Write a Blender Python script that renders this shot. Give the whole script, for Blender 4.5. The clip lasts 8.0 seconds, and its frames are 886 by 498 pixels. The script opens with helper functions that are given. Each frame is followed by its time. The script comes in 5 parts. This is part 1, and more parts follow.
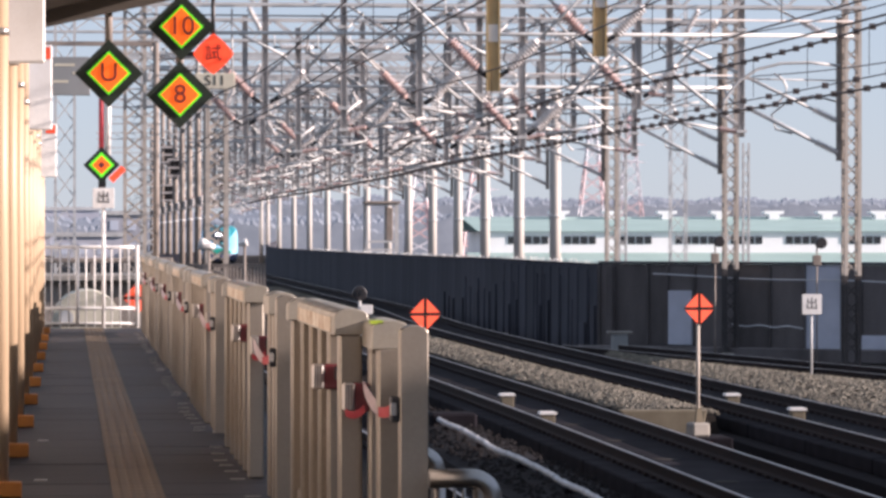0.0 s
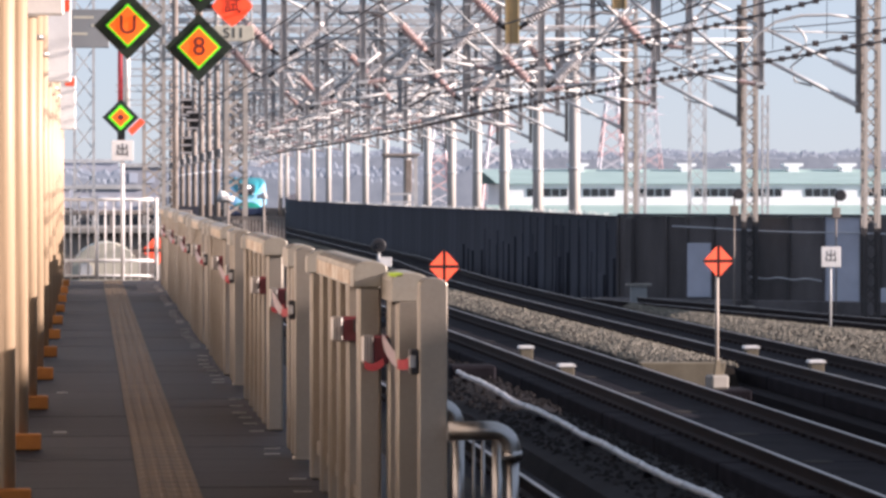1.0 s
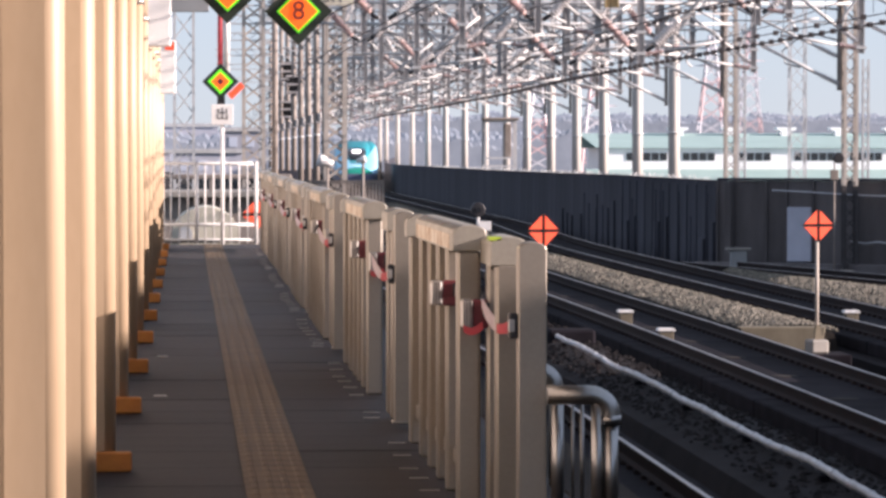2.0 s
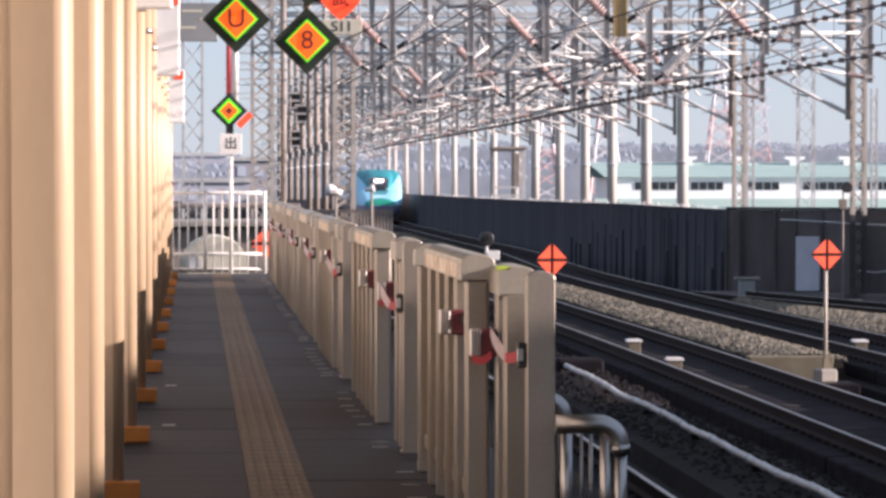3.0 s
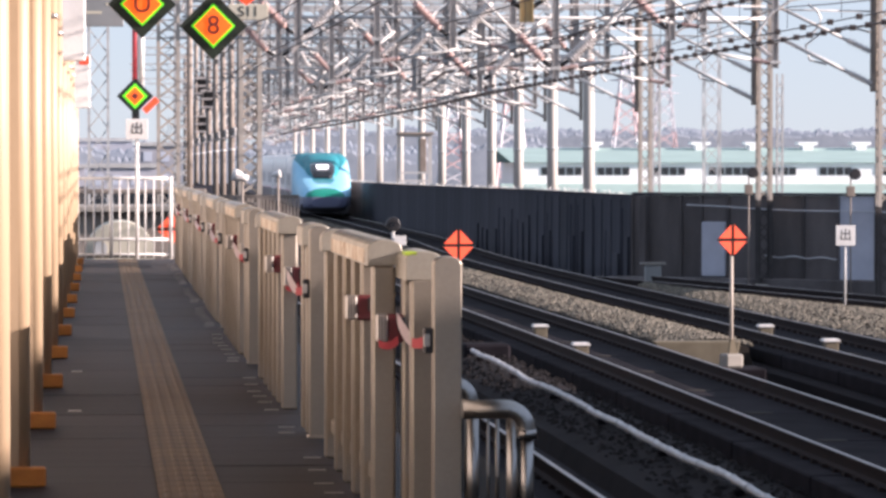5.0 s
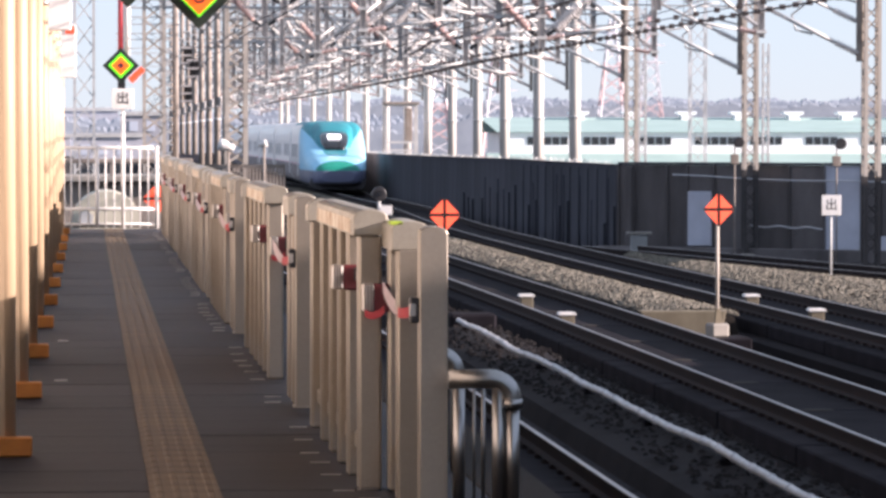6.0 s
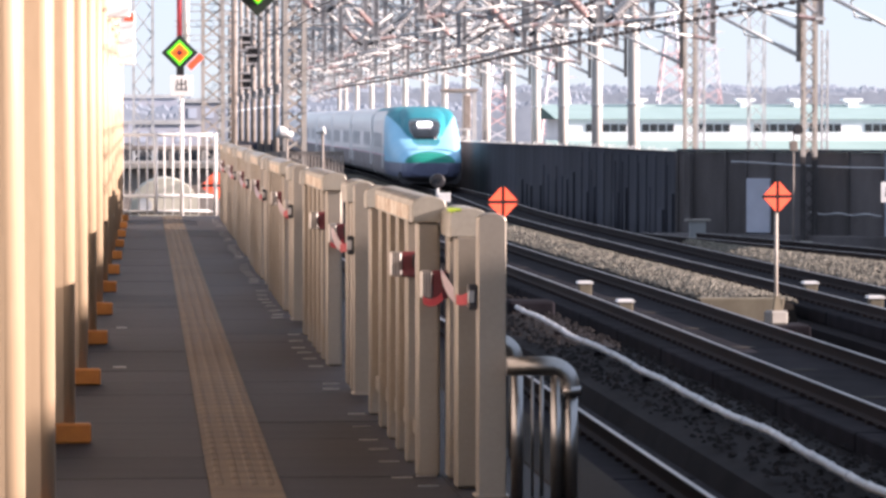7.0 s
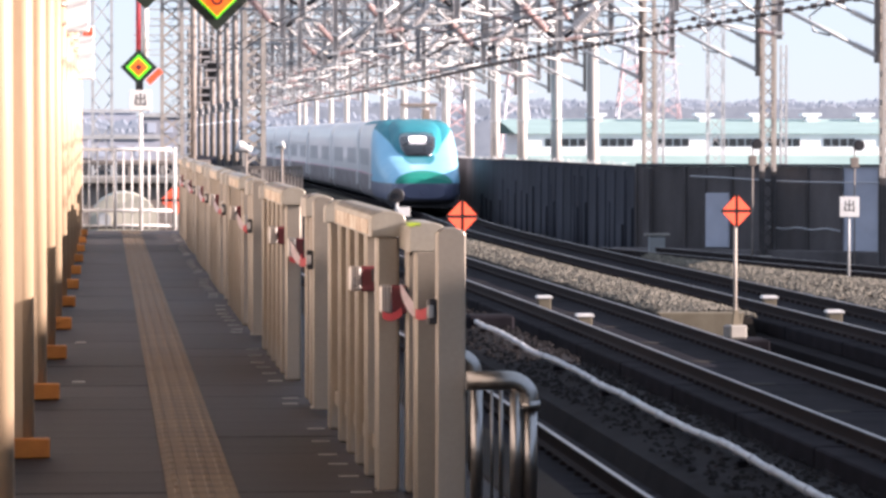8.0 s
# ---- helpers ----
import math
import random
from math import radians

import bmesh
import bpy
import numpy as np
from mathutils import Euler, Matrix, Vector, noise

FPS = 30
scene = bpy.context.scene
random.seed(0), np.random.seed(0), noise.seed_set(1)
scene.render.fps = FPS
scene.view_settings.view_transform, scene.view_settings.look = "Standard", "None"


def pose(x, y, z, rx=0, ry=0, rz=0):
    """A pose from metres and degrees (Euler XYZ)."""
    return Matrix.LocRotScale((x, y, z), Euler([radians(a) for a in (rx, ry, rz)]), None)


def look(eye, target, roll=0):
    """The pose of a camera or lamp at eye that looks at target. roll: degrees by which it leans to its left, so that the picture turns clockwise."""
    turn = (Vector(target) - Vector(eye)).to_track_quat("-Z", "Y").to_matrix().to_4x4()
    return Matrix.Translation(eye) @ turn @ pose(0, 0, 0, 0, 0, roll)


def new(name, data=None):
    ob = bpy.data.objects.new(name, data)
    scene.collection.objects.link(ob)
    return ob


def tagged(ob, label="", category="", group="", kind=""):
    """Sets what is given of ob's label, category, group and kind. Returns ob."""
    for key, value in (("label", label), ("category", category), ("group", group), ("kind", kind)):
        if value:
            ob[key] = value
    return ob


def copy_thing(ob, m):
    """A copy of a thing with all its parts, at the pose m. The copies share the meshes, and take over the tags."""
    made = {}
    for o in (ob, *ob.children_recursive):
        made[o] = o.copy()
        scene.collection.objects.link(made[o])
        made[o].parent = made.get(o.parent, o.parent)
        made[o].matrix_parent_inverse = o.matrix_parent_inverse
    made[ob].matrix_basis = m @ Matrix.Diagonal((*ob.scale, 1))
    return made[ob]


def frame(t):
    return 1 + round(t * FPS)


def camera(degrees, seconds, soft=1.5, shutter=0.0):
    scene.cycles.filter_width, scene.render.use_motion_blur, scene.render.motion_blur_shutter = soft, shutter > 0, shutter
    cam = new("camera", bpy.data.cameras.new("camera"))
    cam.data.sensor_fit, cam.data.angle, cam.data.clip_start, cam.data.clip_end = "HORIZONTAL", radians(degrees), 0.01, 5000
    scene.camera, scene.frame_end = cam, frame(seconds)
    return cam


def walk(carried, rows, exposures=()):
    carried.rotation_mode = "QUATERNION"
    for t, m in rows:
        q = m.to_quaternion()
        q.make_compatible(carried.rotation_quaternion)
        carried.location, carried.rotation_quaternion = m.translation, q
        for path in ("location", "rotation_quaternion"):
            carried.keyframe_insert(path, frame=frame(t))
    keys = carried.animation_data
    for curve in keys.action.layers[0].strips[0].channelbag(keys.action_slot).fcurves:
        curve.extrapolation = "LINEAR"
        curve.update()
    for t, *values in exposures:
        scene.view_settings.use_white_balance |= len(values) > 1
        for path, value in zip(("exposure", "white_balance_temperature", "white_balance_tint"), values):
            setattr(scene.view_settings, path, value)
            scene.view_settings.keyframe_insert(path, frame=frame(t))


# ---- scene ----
# ---- camera ----
EYE = (0.0, 0.0, 1.5)
cam = camera(13.0, 8.0, soft=3.0)
# seconds, degrees turned to the right of the platform's line, degrees tilted up
AIM = [
    (0, 5.5200, -0.2415),
    (0.2, 5.8065, -0.4696),
    (0.4, 6.0646, -0.4530),
    (0.5, 5.9280, -0.4838),
    (0.6, 5.5067, -0.5445),
    (0.8, 5.3068, -0.7360),
    (1, 5.2393, -0.9425),
    (1.2, 4.4907, -1.2440),
    (1.4, 3.4502, -1.3777),
    (1.5, 3.4935, -1.4535),
    (1.7, 3.6973, -1.5299),
    (2.8, 3.8247, -1.1027),
    (3, 3.6499, -1.0404),
    (3.2, 3.5251, -0.9447),
    (3.4, 3.5917, -0.8531),
    (3.5, 3.9787, -0.8612),
    (3.6, 4.3242, -0.8444),
    (3.8, 4.4657, -0.8277),
    (4, 4.6156, -0.7652),
    (4.2, 4.2575, -0.8527),
    (4.4, 4.5906, -0.9276),
    (4.5, 4.7047, -0.9692),
    (4.6, 4.6239, -1.0608),
    (4.8, 4.8321, -1.2106),
    (5, 5.0278, -1.2564),
    (5.2, 5.1319, -1.3688),
    (6.3, 5.3418, -1.7584),
    (6.5, 5.6091, -1.7934),
    (6.7, 4.6989, -1.8767),
    (6.9, 4.4657, -1.9101),
    (7, 4.3725, -1.8951),
    (7.1, 4.9487, -1.9100),
    (7.3, 5.3651, -1.8101),
    (7.5, 5.3668, -1.7585),
    (7.7, 5.0403, -1.7185),
    (7.9, 5.0237, -1.7268),
    (8, 4.9720, -1.6810),
]
walk(cam, [(t, pose(*EYE, 90 + up, 0, -turn)) for t, turn, up in AIM], exposures=[(0, 0.84, 6420, 27), (1.5, 1.03, 6420, 27), (3.5, 0.92, 6420, 27), (4.5, 1.01, 6420, 27), (6.5, 1.33, 6420, 27), (8, 1.38, 6420, 27)])

# ---- light ----
SUN_AZ, SUN_EL = 101.0, 16.0     # from straight ahead towards the right, above the horizon
world = bpy.data.worlds.new("sky")
scene.world = world
world.use_nodes = True
_nt = world.node_tree
_sky = _nt.nodes.new("ShaderNodeTexSky")
_sky.sky_type = "NISHITA"
_sky.sun_disc = False
_sky.sun_elevation = radians(SUN_EL)
_sky.sun_rotation = radians(SUN_AZ)
_sky.air_density, _sky.dust_density, _sky.ozone_density = 0.9, 0.1, 3.0
_tint = _nt.nodes.new("ShaderNodeMix")
_tint.data_type, _tint.blend_type = "RGBA", "MULTIPLY"
_tint.inputs["Factor"].default_value = 1.0
_tint.inputs["B"].default_value = (0.99, 1.0, 1.12, 1)      # pale winter air
_nt.links.new(_sky.outputs[0], _tint.inputs["A"])
_haze = _nt.nodes.new("ShaderNodeMix")          # even winter haze over the whole sky
_haze.data_type = "RGBA"
_haze.inputs["Factor"].default_value = 0.75
_haze.inputs["B"].default_value = (3.0, 3.8, 4.15, 1)
_nt.links.new(_tint.outputs["Result"], _haze.inputs["A"])
_nt.links.new(_haze.outputs["Result"], _nt.nodes["Background"].inputs[0])
_nt.nodes["Background"].inputs[1].default_value = 0.092
sun_data = bpy.data.lights.new("sun", "SUN")
sun_data.energy, sun_data.angle, sun_data.color = 6.0, radians(0.5), (1.0, 0.895, 0.755)
sun = new("sun", sun_data)
_d = Vector((math.sin(radians(SUN_AZ)) * math.cos(radians(SUN_EL)), math.cos(radians(SUN_AZ)) * math.cos(radians(SUN_EL)), math.sin(radians(SUN_EL))))
sun.matrix_world = look(_d * 50, (0, 0, 0))

# ---- helpers for meshes and materials ----
def material(name, c1, c2=None, scale=6.0, rough=0.7, metal=0.0, bump=0.0, fine=60.0, vary=0.0, coat=0.0, stretch=(1, 1, 1), spec=0.5):
    """Two-scale procedural surface: broad patches and fine grain of c1 and c2, with relief."""
    m = bpy.data.materials.new(name)
    m.use_nodes = True
    nt = m.node_tree
    b = nt.nodes["Principled BSDF"]
    b.inputs["Metallic"].default_value = metal
    b.inputs["Coat Weight"].default_value = coat
    b.inputs["Specular IOR Level"].default_value = spec
    c2 = c2 or tuple(v * 0.75 for v in c1)
    tc = nt.nodes.new("ShaderNodeTexCoord")
    mp = nt.nodes.new("ShaderNodeMapping")
    mp.inputs["Scale"].default_value = stretch
    nt.links.new(tc.outputs["Object"], mp.inputs[0])
    n1 = nt.nodes.new("ShaderNodeTexNoise")
    n1.inputs["Scale"].default_value, n1.inputs["Detail"].default_value = scale, 5
    n2 = nt.nodes.new("ShaderNodeTexNoise")
    n2.inputs["Scale"].default_value, n2.inputs["Detail"].default_value = fine, 3
    for n in (n1, n2):
        nt.links.new(mp.outputs[0], n.inputs["Vector"])
    add = nt.nodes.new("ShaderNodeMath")
    add.operation = "MULTIPLY_ADD"
    add.inputs[1].default_value = 0.4
    nt.links.new(n2.outputs["Fac"], add.inputs[0])
    nt.links.new(n1.outputs["Fac"], add.inputs[2])
    ramp = nt.nodes.new("ShaderNodeValToRGB")
    ramp.color_ramp.elements[0].position, ramp.color_ramp.elements[1].position = 0.48, 0.92
    ramp.color_ramp.elements[0].color, ramp.color_ramp.elements[1].color = (*c1, 1), (*c2, 1)
    nt.links.new(add.outputs[0], ramp.inputs[0])
    col = ramp.outputs[0]
    if vary:
        oi = nt.nodes.new("ShaderNodeObjectInfo")
        hsv = nt.nodes.new("ShaderNodeHueSaturation")
        mr = nt.nodes.new("ShaderNodeMapRange")
        mr.inputs["To Min"].default_value, mr.inputs["To Max"].default_value = 1 - vary, 1 + vary
        nt.links.new(oi.outputs["Random"], mr.inputs["Value"])
        nt.links.new(mr.outputs[0], hsv.inputs["Value"])
        nt.links.new(col, hsv.inputs["Color"])
        col = hsv.outputs[0]
    nt.links.new(col, b.inputs["Base Color"])
    rr = nt.nodes.new("ShaderNodeMapRange")
    rr.inputs["To Min"].default_value, rr.inputs["To Max"].default_value = max(0.02, rough - 0.1), min(1, rough + 0.12)
    nt.links.new(n1.outputs["Fac"], rr.inputs["Value"])
    nt.links.new(rr.outputs[0], b.inputs["Roughness"])
    if bump:
        bp = nt.nodes.new("ShaderNodeBump")
        bp.inputs["Strength"].default_value, bp.inputs["Distance"].default_value = bump, 0.01
        nt.links.new(add.outputs[0], bp.inputs["Height"])
        nt.links.new(bp.outputs[0], b.inputs["Normal"])
    return m


def island_material(name, dark, light, rough=0.9):
    m = material(name, dark, light, 20, rough, bump=0.3, spec=0.15)
    nt = m.node_tree
    g = nt.nodes.new("ShaderNodeNewGeometry")
    r = nt.nodes.new("ShaderNodeValToRGB")
    r.color_ramp.elements[0].color, r.color_ramp.elements[1].color = (*dark, 1), (*light, 1)
    nt.links.new(g.outputs["Random Per Island"], r.inputs[0])
    nt.links.new(r.outputs[0], nt.nodes["Principled BSDF"].inputs["Base Color"])
    return m


def glow(name, c, strength):
    m = bpy.data.materials.new(name)
    m.use_nodes = True
    b = m.node_tree.nodes["Principled BSDF"]
    b.inputs["Base Color"].default_value = (*c, 1)
    b.inputs["Emission Color"].default_value = (*c, 1)
    b.inputs["Emission Strength"].default_value = strength
    return m


def box(bm, x0, x1, y0, y1, z0, z1, bevel=0.0):
    vs = [bm.verts.new((x, y, z)) for x in (x0, x1) for y in (y0, y1) for z in (z0, z1)]
    fs = [bm.faces.new([vs[i] for i in q]) for q in ((0, 1, 3, 2), (4, 6, 7, 5), (0, 4, 5, 1), (2, 3, 7, 6), (0, 2, 6, 4), (1, 5, 7, 3))]
    if bevel:
        es = list({e for f in fs for e in f.edges})
        bmesh.ops.bevel(bm, geom=es, offset=bevel, segments=1, affect="EDGES", profile=0.5)
    return bm


def tube(bm, a, b, r, n=6, r2=None, caps=True):
    """A straight rod from a to b."""
    a, b = Vector(a), Vector(b)
    d = (b - a).normalized()
    u = d.orthogonal().normalized() if abs(d.z) < 0.99 else Vector((1, 0, 0))
    if abs(d.z) < 0.99:
        u = d.cross(Vector((0, 0, 1))).normalized()
    w = d.cross(u)
    r2 = r if r2 is None else r2
    off = math.pi / n
    A = [bm.verts.new(a + (u * math.cos(off + 2 * math.pi * i / n) + w * math.sin(off + 2 * math.pi * i / n)) * r) for i in range(n)]
    B = [bm.verts.new(b + (u * math.cos(off + 2 * math.pi * i / n) + w * math.sin(off + 2 * math.pi * i / n)) * r2) for i in range(n)]
    for i in range(n):
        f = bm.faces.new((A[i], A[(i + 1) % n], B[(i + 1) % n], B[i]))
        f.smooth = n > 5
    if caps:
        bm.faces.new(A[::-1])
        bm.faces.new(B)
    return bm


def path_tube(bm, pts, r, n=8):
    """A bent pipe through pts."""
    pts = [Vector(p) for p in pts]
    rings = []
    for i, p in enumerate(pts):
        d = (pts[min(i + 1, len(pts) - 1)] - pts[max(i - 1, 0)]).normalized()
        u = d.cross(Vector((0.13, 0.21, 0.97))).normalized()
        w = d.cross(u)
        rings.append([bm.verts.new(p + (u * math.cos(2 * math.pi * k / n) + w * math.sin(2 * math.pi * k / n)) * r) for k in range(n)])
    for A, B in zip(rings, rings[1:]):
        for k in range(n):
            bm.faces.new((A[k], A[(k + 1) % n], B[(k + 1) % n], B[k])).smooth = True
    bm.faces.new(rings[0][::-1])
    bm.faces.new(rings[-1])
    return bm


def lathe(bm, a, b, profile, n=10):
    """A turned body along a to b; profile rows of (fraction, radius)."""
    a, b = Vector(a), Vector(b)
    d = (b - a).normalized()
    u = d.cross(Vector((0, 1, 0.01))).normalized()
    w = d.cross(u)
    rings = [[bm.verts.new(a.lerp(b, f) + (u * math.cos(2 * math.pi * k / n) + w * math.sin(2 * math.pi * k / n)) * r) for k in range(n)] for f, r in profile]
    for A, B in zip(rings, rings[1:]):
        for k in range(n):
            bm.faces.new((A[k], A[(k + 1) % n], B[(k + 1) % n], B[k])).smooth = True
    bm.faces.new(rings[0][::-1])
    bm.faces.new(rings[-1])
    return bm


def prism(bm, outline, y0, y1):
    """An outline in x and z pushed from y0 to y1."""
    A = [bm.verts.new((x, y0, z)) for x, z in outline]
    B = [bm.verts.new((x, y1, z)) for x, z in outline]
    n = len(outline)
    for i in range(n):
        bm.faces.new((A[i], B[i], B[(i + 1) % n], A[(i + 1) % n]))
    bm.faces.new(A)
    bm.faces.new(B[::-1])
    return bm


def mesh_of(name, bm, mat):
    bmesh.ops.recalc_face_normals(bm, faces=bm.faces)
    me = bpy.data.meshes.new(name)
    bm.to_mesh(me)
    bm.free()
    for m in (mat if isinstance(mat, (list, tuple)) else [mat]):
        me.materials.append(m)
    return me


def part(name, bm, mat, parent=None, label="", kind=""):
    ob = new(name, mesh_of(name, bm, mat))
    if parent:
        ob.parent = parent
    return tagged(ob, label, kind=kind)


def thing(name, label, category, at=(0, 0, 0), group="", kind="", rz=0):
    e = new(name)
    e.empty_display_size = 0.1
    e.matrix_basis = pose(*at, 0, 0, rz)
    return tagged(e, label, category, group, kind)


def shared(name, me, parent, at=(0, 0, 0), rz=0):
    ob = new(name, me)
    ob.parent = parent
    ob.matrix_basis = pose(*at, 0, 0, rz)
    return ob


def words(text, size, mat, parent, at, rx=90, rz=0, name="lettering"):
    """Raised lettering as a mesh."""
    cu = bpy.data.curves.new(name, "FONT")
    cu.body, cu.size, cu.align_x, cu.align_y, cu.extrude = text, size, "CENTER", "CENTER", 0.002
    tmp = bpy.data.objects.new("tmp", cu)
    scene.collection.objects.link(tmp)
    me = bpy.data.meshes.new_from_object(tmp.evaluated_get(bpy.context.evaluated_depsgraph_get()))
    bpy.data.objects.remove(tmp)
    me.materials.clear()
    me.materials.append(mat)
    ob = new(name, me)
    ob.parent = parent
    ob.matrix_basis = pose(*at, rx, 0, rz)
    return ob


def smooth(y, pts):
    """A smooth curve through the points of a plan."""
    xs, vs = [p[0] for p in pts], [p[1] for p in pts]
    if y <= xs[0]:
        return vs[0]
    if y >= xs[-1]:
        return vs[-1] + (y - xs[-1]) * (vs[-1] - vs[-2]) / (xs[-1] - xs[-2])
    i = max(k for k in range(len(xs) - 1) if xs[k] <= y)
    def slope(k):
        a, b = max(k - 1, 0), min(k + 1, len(xs) - 1)
        return (vs[b] - vs[a]) / (xs[b] - xs[a])
    h = xs[i + 1] - xs[i]
    t = (y - xs[i]) / h
    return ((2 * t**3 - 3 * t**2 + 1) * vs[i] + (t**3 - 2 * t**2 + t) * h * slope(i) + (3 * t**2 - 2 * t**3) * vs[i + 1] + (t**3 - t**2) * h * slope(i + 1))


# the plan of the main line: distance ahead, metres to the right of the camera
LINE = [(0, 12.55), (62, 12.5), (95, 12.22), (125, 12.25), (158, 13.10), (185, 13.2), (230, 13.33), (265, 13.48), (322, 13.85), (400, 15.2), (655, 25.0), (916, 38.0)]
RAIL_Z = -1.5
TRACKS = {"platform": -8.80, "middle": -4.13, "main": 0.0}


def line_x(y, off=0.0):
    return smooth(y, LINE) + off


def line_turn(y):
    return -math.degrees(math.atan2(line_x(y + 1) - line_x(y - 1), 2))

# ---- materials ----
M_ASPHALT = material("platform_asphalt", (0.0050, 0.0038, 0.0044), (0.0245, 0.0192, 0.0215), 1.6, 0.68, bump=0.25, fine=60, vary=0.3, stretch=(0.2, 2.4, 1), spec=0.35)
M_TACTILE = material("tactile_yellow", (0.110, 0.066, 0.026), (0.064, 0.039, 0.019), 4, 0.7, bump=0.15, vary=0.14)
M_CONCRETE = material("concrete", (0.30, 0.28, 0.25), (0.20, 0.185, 0.165), 1.2, 0.85, bump=0.3, fine=40, vary=0.08)
# near-black slab, bed, trough earth and stone albedos make up for missing shade
M_SLAB = material("dark_concrete", (0.0185, 0.0165, 0.0205), (0.0092, 0.0080, 0.0102), 1.6, 0.95, bump=0.3, fine=35, vary=0.15, spec=0.06)
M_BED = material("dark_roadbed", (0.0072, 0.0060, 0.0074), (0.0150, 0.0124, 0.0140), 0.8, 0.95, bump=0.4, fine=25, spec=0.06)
M_GROUND = material("dark_ballast_ground", (0.022, 0.019, 0.018), (0.045, 0.039, 0.034), 0.5, 0.95, bump=0.5, fine=22, spec=0.12)
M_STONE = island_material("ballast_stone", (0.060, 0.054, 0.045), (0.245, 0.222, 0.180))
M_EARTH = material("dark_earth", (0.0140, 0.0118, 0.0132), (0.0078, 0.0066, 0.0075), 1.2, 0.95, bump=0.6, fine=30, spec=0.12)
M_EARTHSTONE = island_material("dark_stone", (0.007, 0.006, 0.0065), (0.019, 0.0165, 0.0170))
M_RUST = material("rusty_rail", (0.018, 0.0135, 0.0135), (0.031, 0.0225, 0.0220), 3, 0.85, bump=0.2, spec=0.12)
M_RAILTOP = material("polished_rail", (0.34, 0.315, 0.30), (0.22, 0.20, 0.19), 2, 0.38, metal=1.0, stretch=(8, 0.3, 8))
M_GATE = material("champagne_gate_paint", (0.40, 0.352, 0.295), (0.325, 0.285, 0.236), 2.5, 0.34, metal=0.55, bump=0.05, vary=0.06)
M_CAPWORN = material("worn_gate_cap", (0.42, 0.385, 0.325), (0.32, 0.29, 0.24), 5, 0.40, metal=0.3, bump=0.1)
M_WORNLABEL = material("peeling_label", (0.92, 0.86, 0.74), (0.42, 0.24, 0.10), 6, 0.55, bump=0.2)
M_TAPE = material("lime_tape", (0.45, 0.60, 0.05), (0.38, 0.5, 0.05), 8, 0.5)
M_SILVER = material("brushed_silver", (0.62, 0.58, 0.54), (0.48, 0.45, 0.42), 5, 0.35, metal=0.8)
M_STAINLESS = material("stainless_pipe", (0.40, 0.385, 0.37), (0.31, 0.30, 0.285), 3, 0.33, metal=1.0)
M_MAROON = material("maroon_plastic", (0.16, 0.03, 0.035), (0.10, 0.02, 0.025), 8, 0.4)
M_RED = material("red_ribbon", (0.56, 0.065, 0.08), (0.46, 0.05, 0.06), 8, 0.6)
M_RIBBON_WHITE = material("pale_ribbon", (0.56, 0.45, 0.47), (0.46, 0.36, 0.38), 8, 0.6)
M_COLUMN = material("beige_column_paint", (0.47, 0.345, 0.228), (0.415, 0.30, 0.19), 1.2, 0.5, bump=0.06, fine=30, stretch=(1, 1, 0.3))
M_DADO = material("dull_wall_panel", (0.46, 0.43, 0.39), (0.40, 0.37, 0.33), 1.2, 0.7, bump=0.1)
M_ORANGE_FOOT = material("orange_guard", (0.55, 0.20, 0.03), (0.42, 0.14, 0.025), 6, 0.55, bump=0.1)
M_WHITE = material("white_paint", (0.80, 0.79, 0.77), (0.68, 0.66, 0.63), 3, 0.5, bump=0.05)
M_CANOPY = material("canopy_underside", (0.10, 0.085, 0.07), (0.07, 0.06, 0.05), 1, 0.8, bump=0.1)
M_STEEL = material("galvanised_steel", (0.62, 0.625, 0.615), (0.45, 0.45, 0.44), 1.5, 0.6, metal=0.15, bump=0.1, fine=30)
M_STEEL_DULL = material("dull_grey_steel", (0.52, 0.49, 0.47), (0.36, 0.335, 0.32), 2, 0.7, metal=0.15, bump=0.15)
M_STEEL_BROWN = material("weathered_brown_steel", (0.33, 0.285, 0.25), (0.21, 0.175, 0.15), 2, 0.75, metal=0.1, bump=0.15)
M_STEEL_TAN = material("dusty_galvanised_steel", (0.54, 0.485, 0.425), (0.40, 0.35, 0.30), 1.5, 0.7, metal=0.1, bump=0.12)
M_DARK_BASE = material("dark_base_steel", (0.050, 0.044, 0.044), (0.030, 0.026, 0.027), 3, 0.7, bump=0.15)
M_MATTBLACK = material("matt_black_paint", (0.010, 0.010, 0.011), (0.016, 0.015, 0.016), 6, 0.9, spec=0.2)
M_POLE = material("pale_concrete_pole", (0.50, 0.475, 0.44), (0.38, 0.36, 0.33), 1.2, 0.8, bump=0.12, stretch=(1, 1, 0.25))
M_TANPOST = material("tan_painted_post", (0.50, 0.37, 0.19), (0.40, 0.29, 0.14), 2, 0.6, bump=0.1)
M_INSUL = material("glazed_porcelain", (0.70, 0.67, 0.65), (0.58, 0.55, 0.53), 5, 0.3, coat=0.4)
M_INSUL_PINK = material("pinkish_porcelain", (0.60, 0.42, 0.38), (0.50, 0.33, 0.30), 5, 0.3, coat=0.4)
M_WIRE = material("dark_copper_wire", (0.075, 0.062, 0.06), (0.12, 0.10, 0.095), 5, 0.6, metal=0.4)
M_WALL = material("blue_black_barrier", (0.064, 0.066, 0.082), (0.033, 0.034, 0.043), 0.8, 0.9, bump=0.2, vary=0.16, stretch=(1, 1, 0.3), spec=0.2)
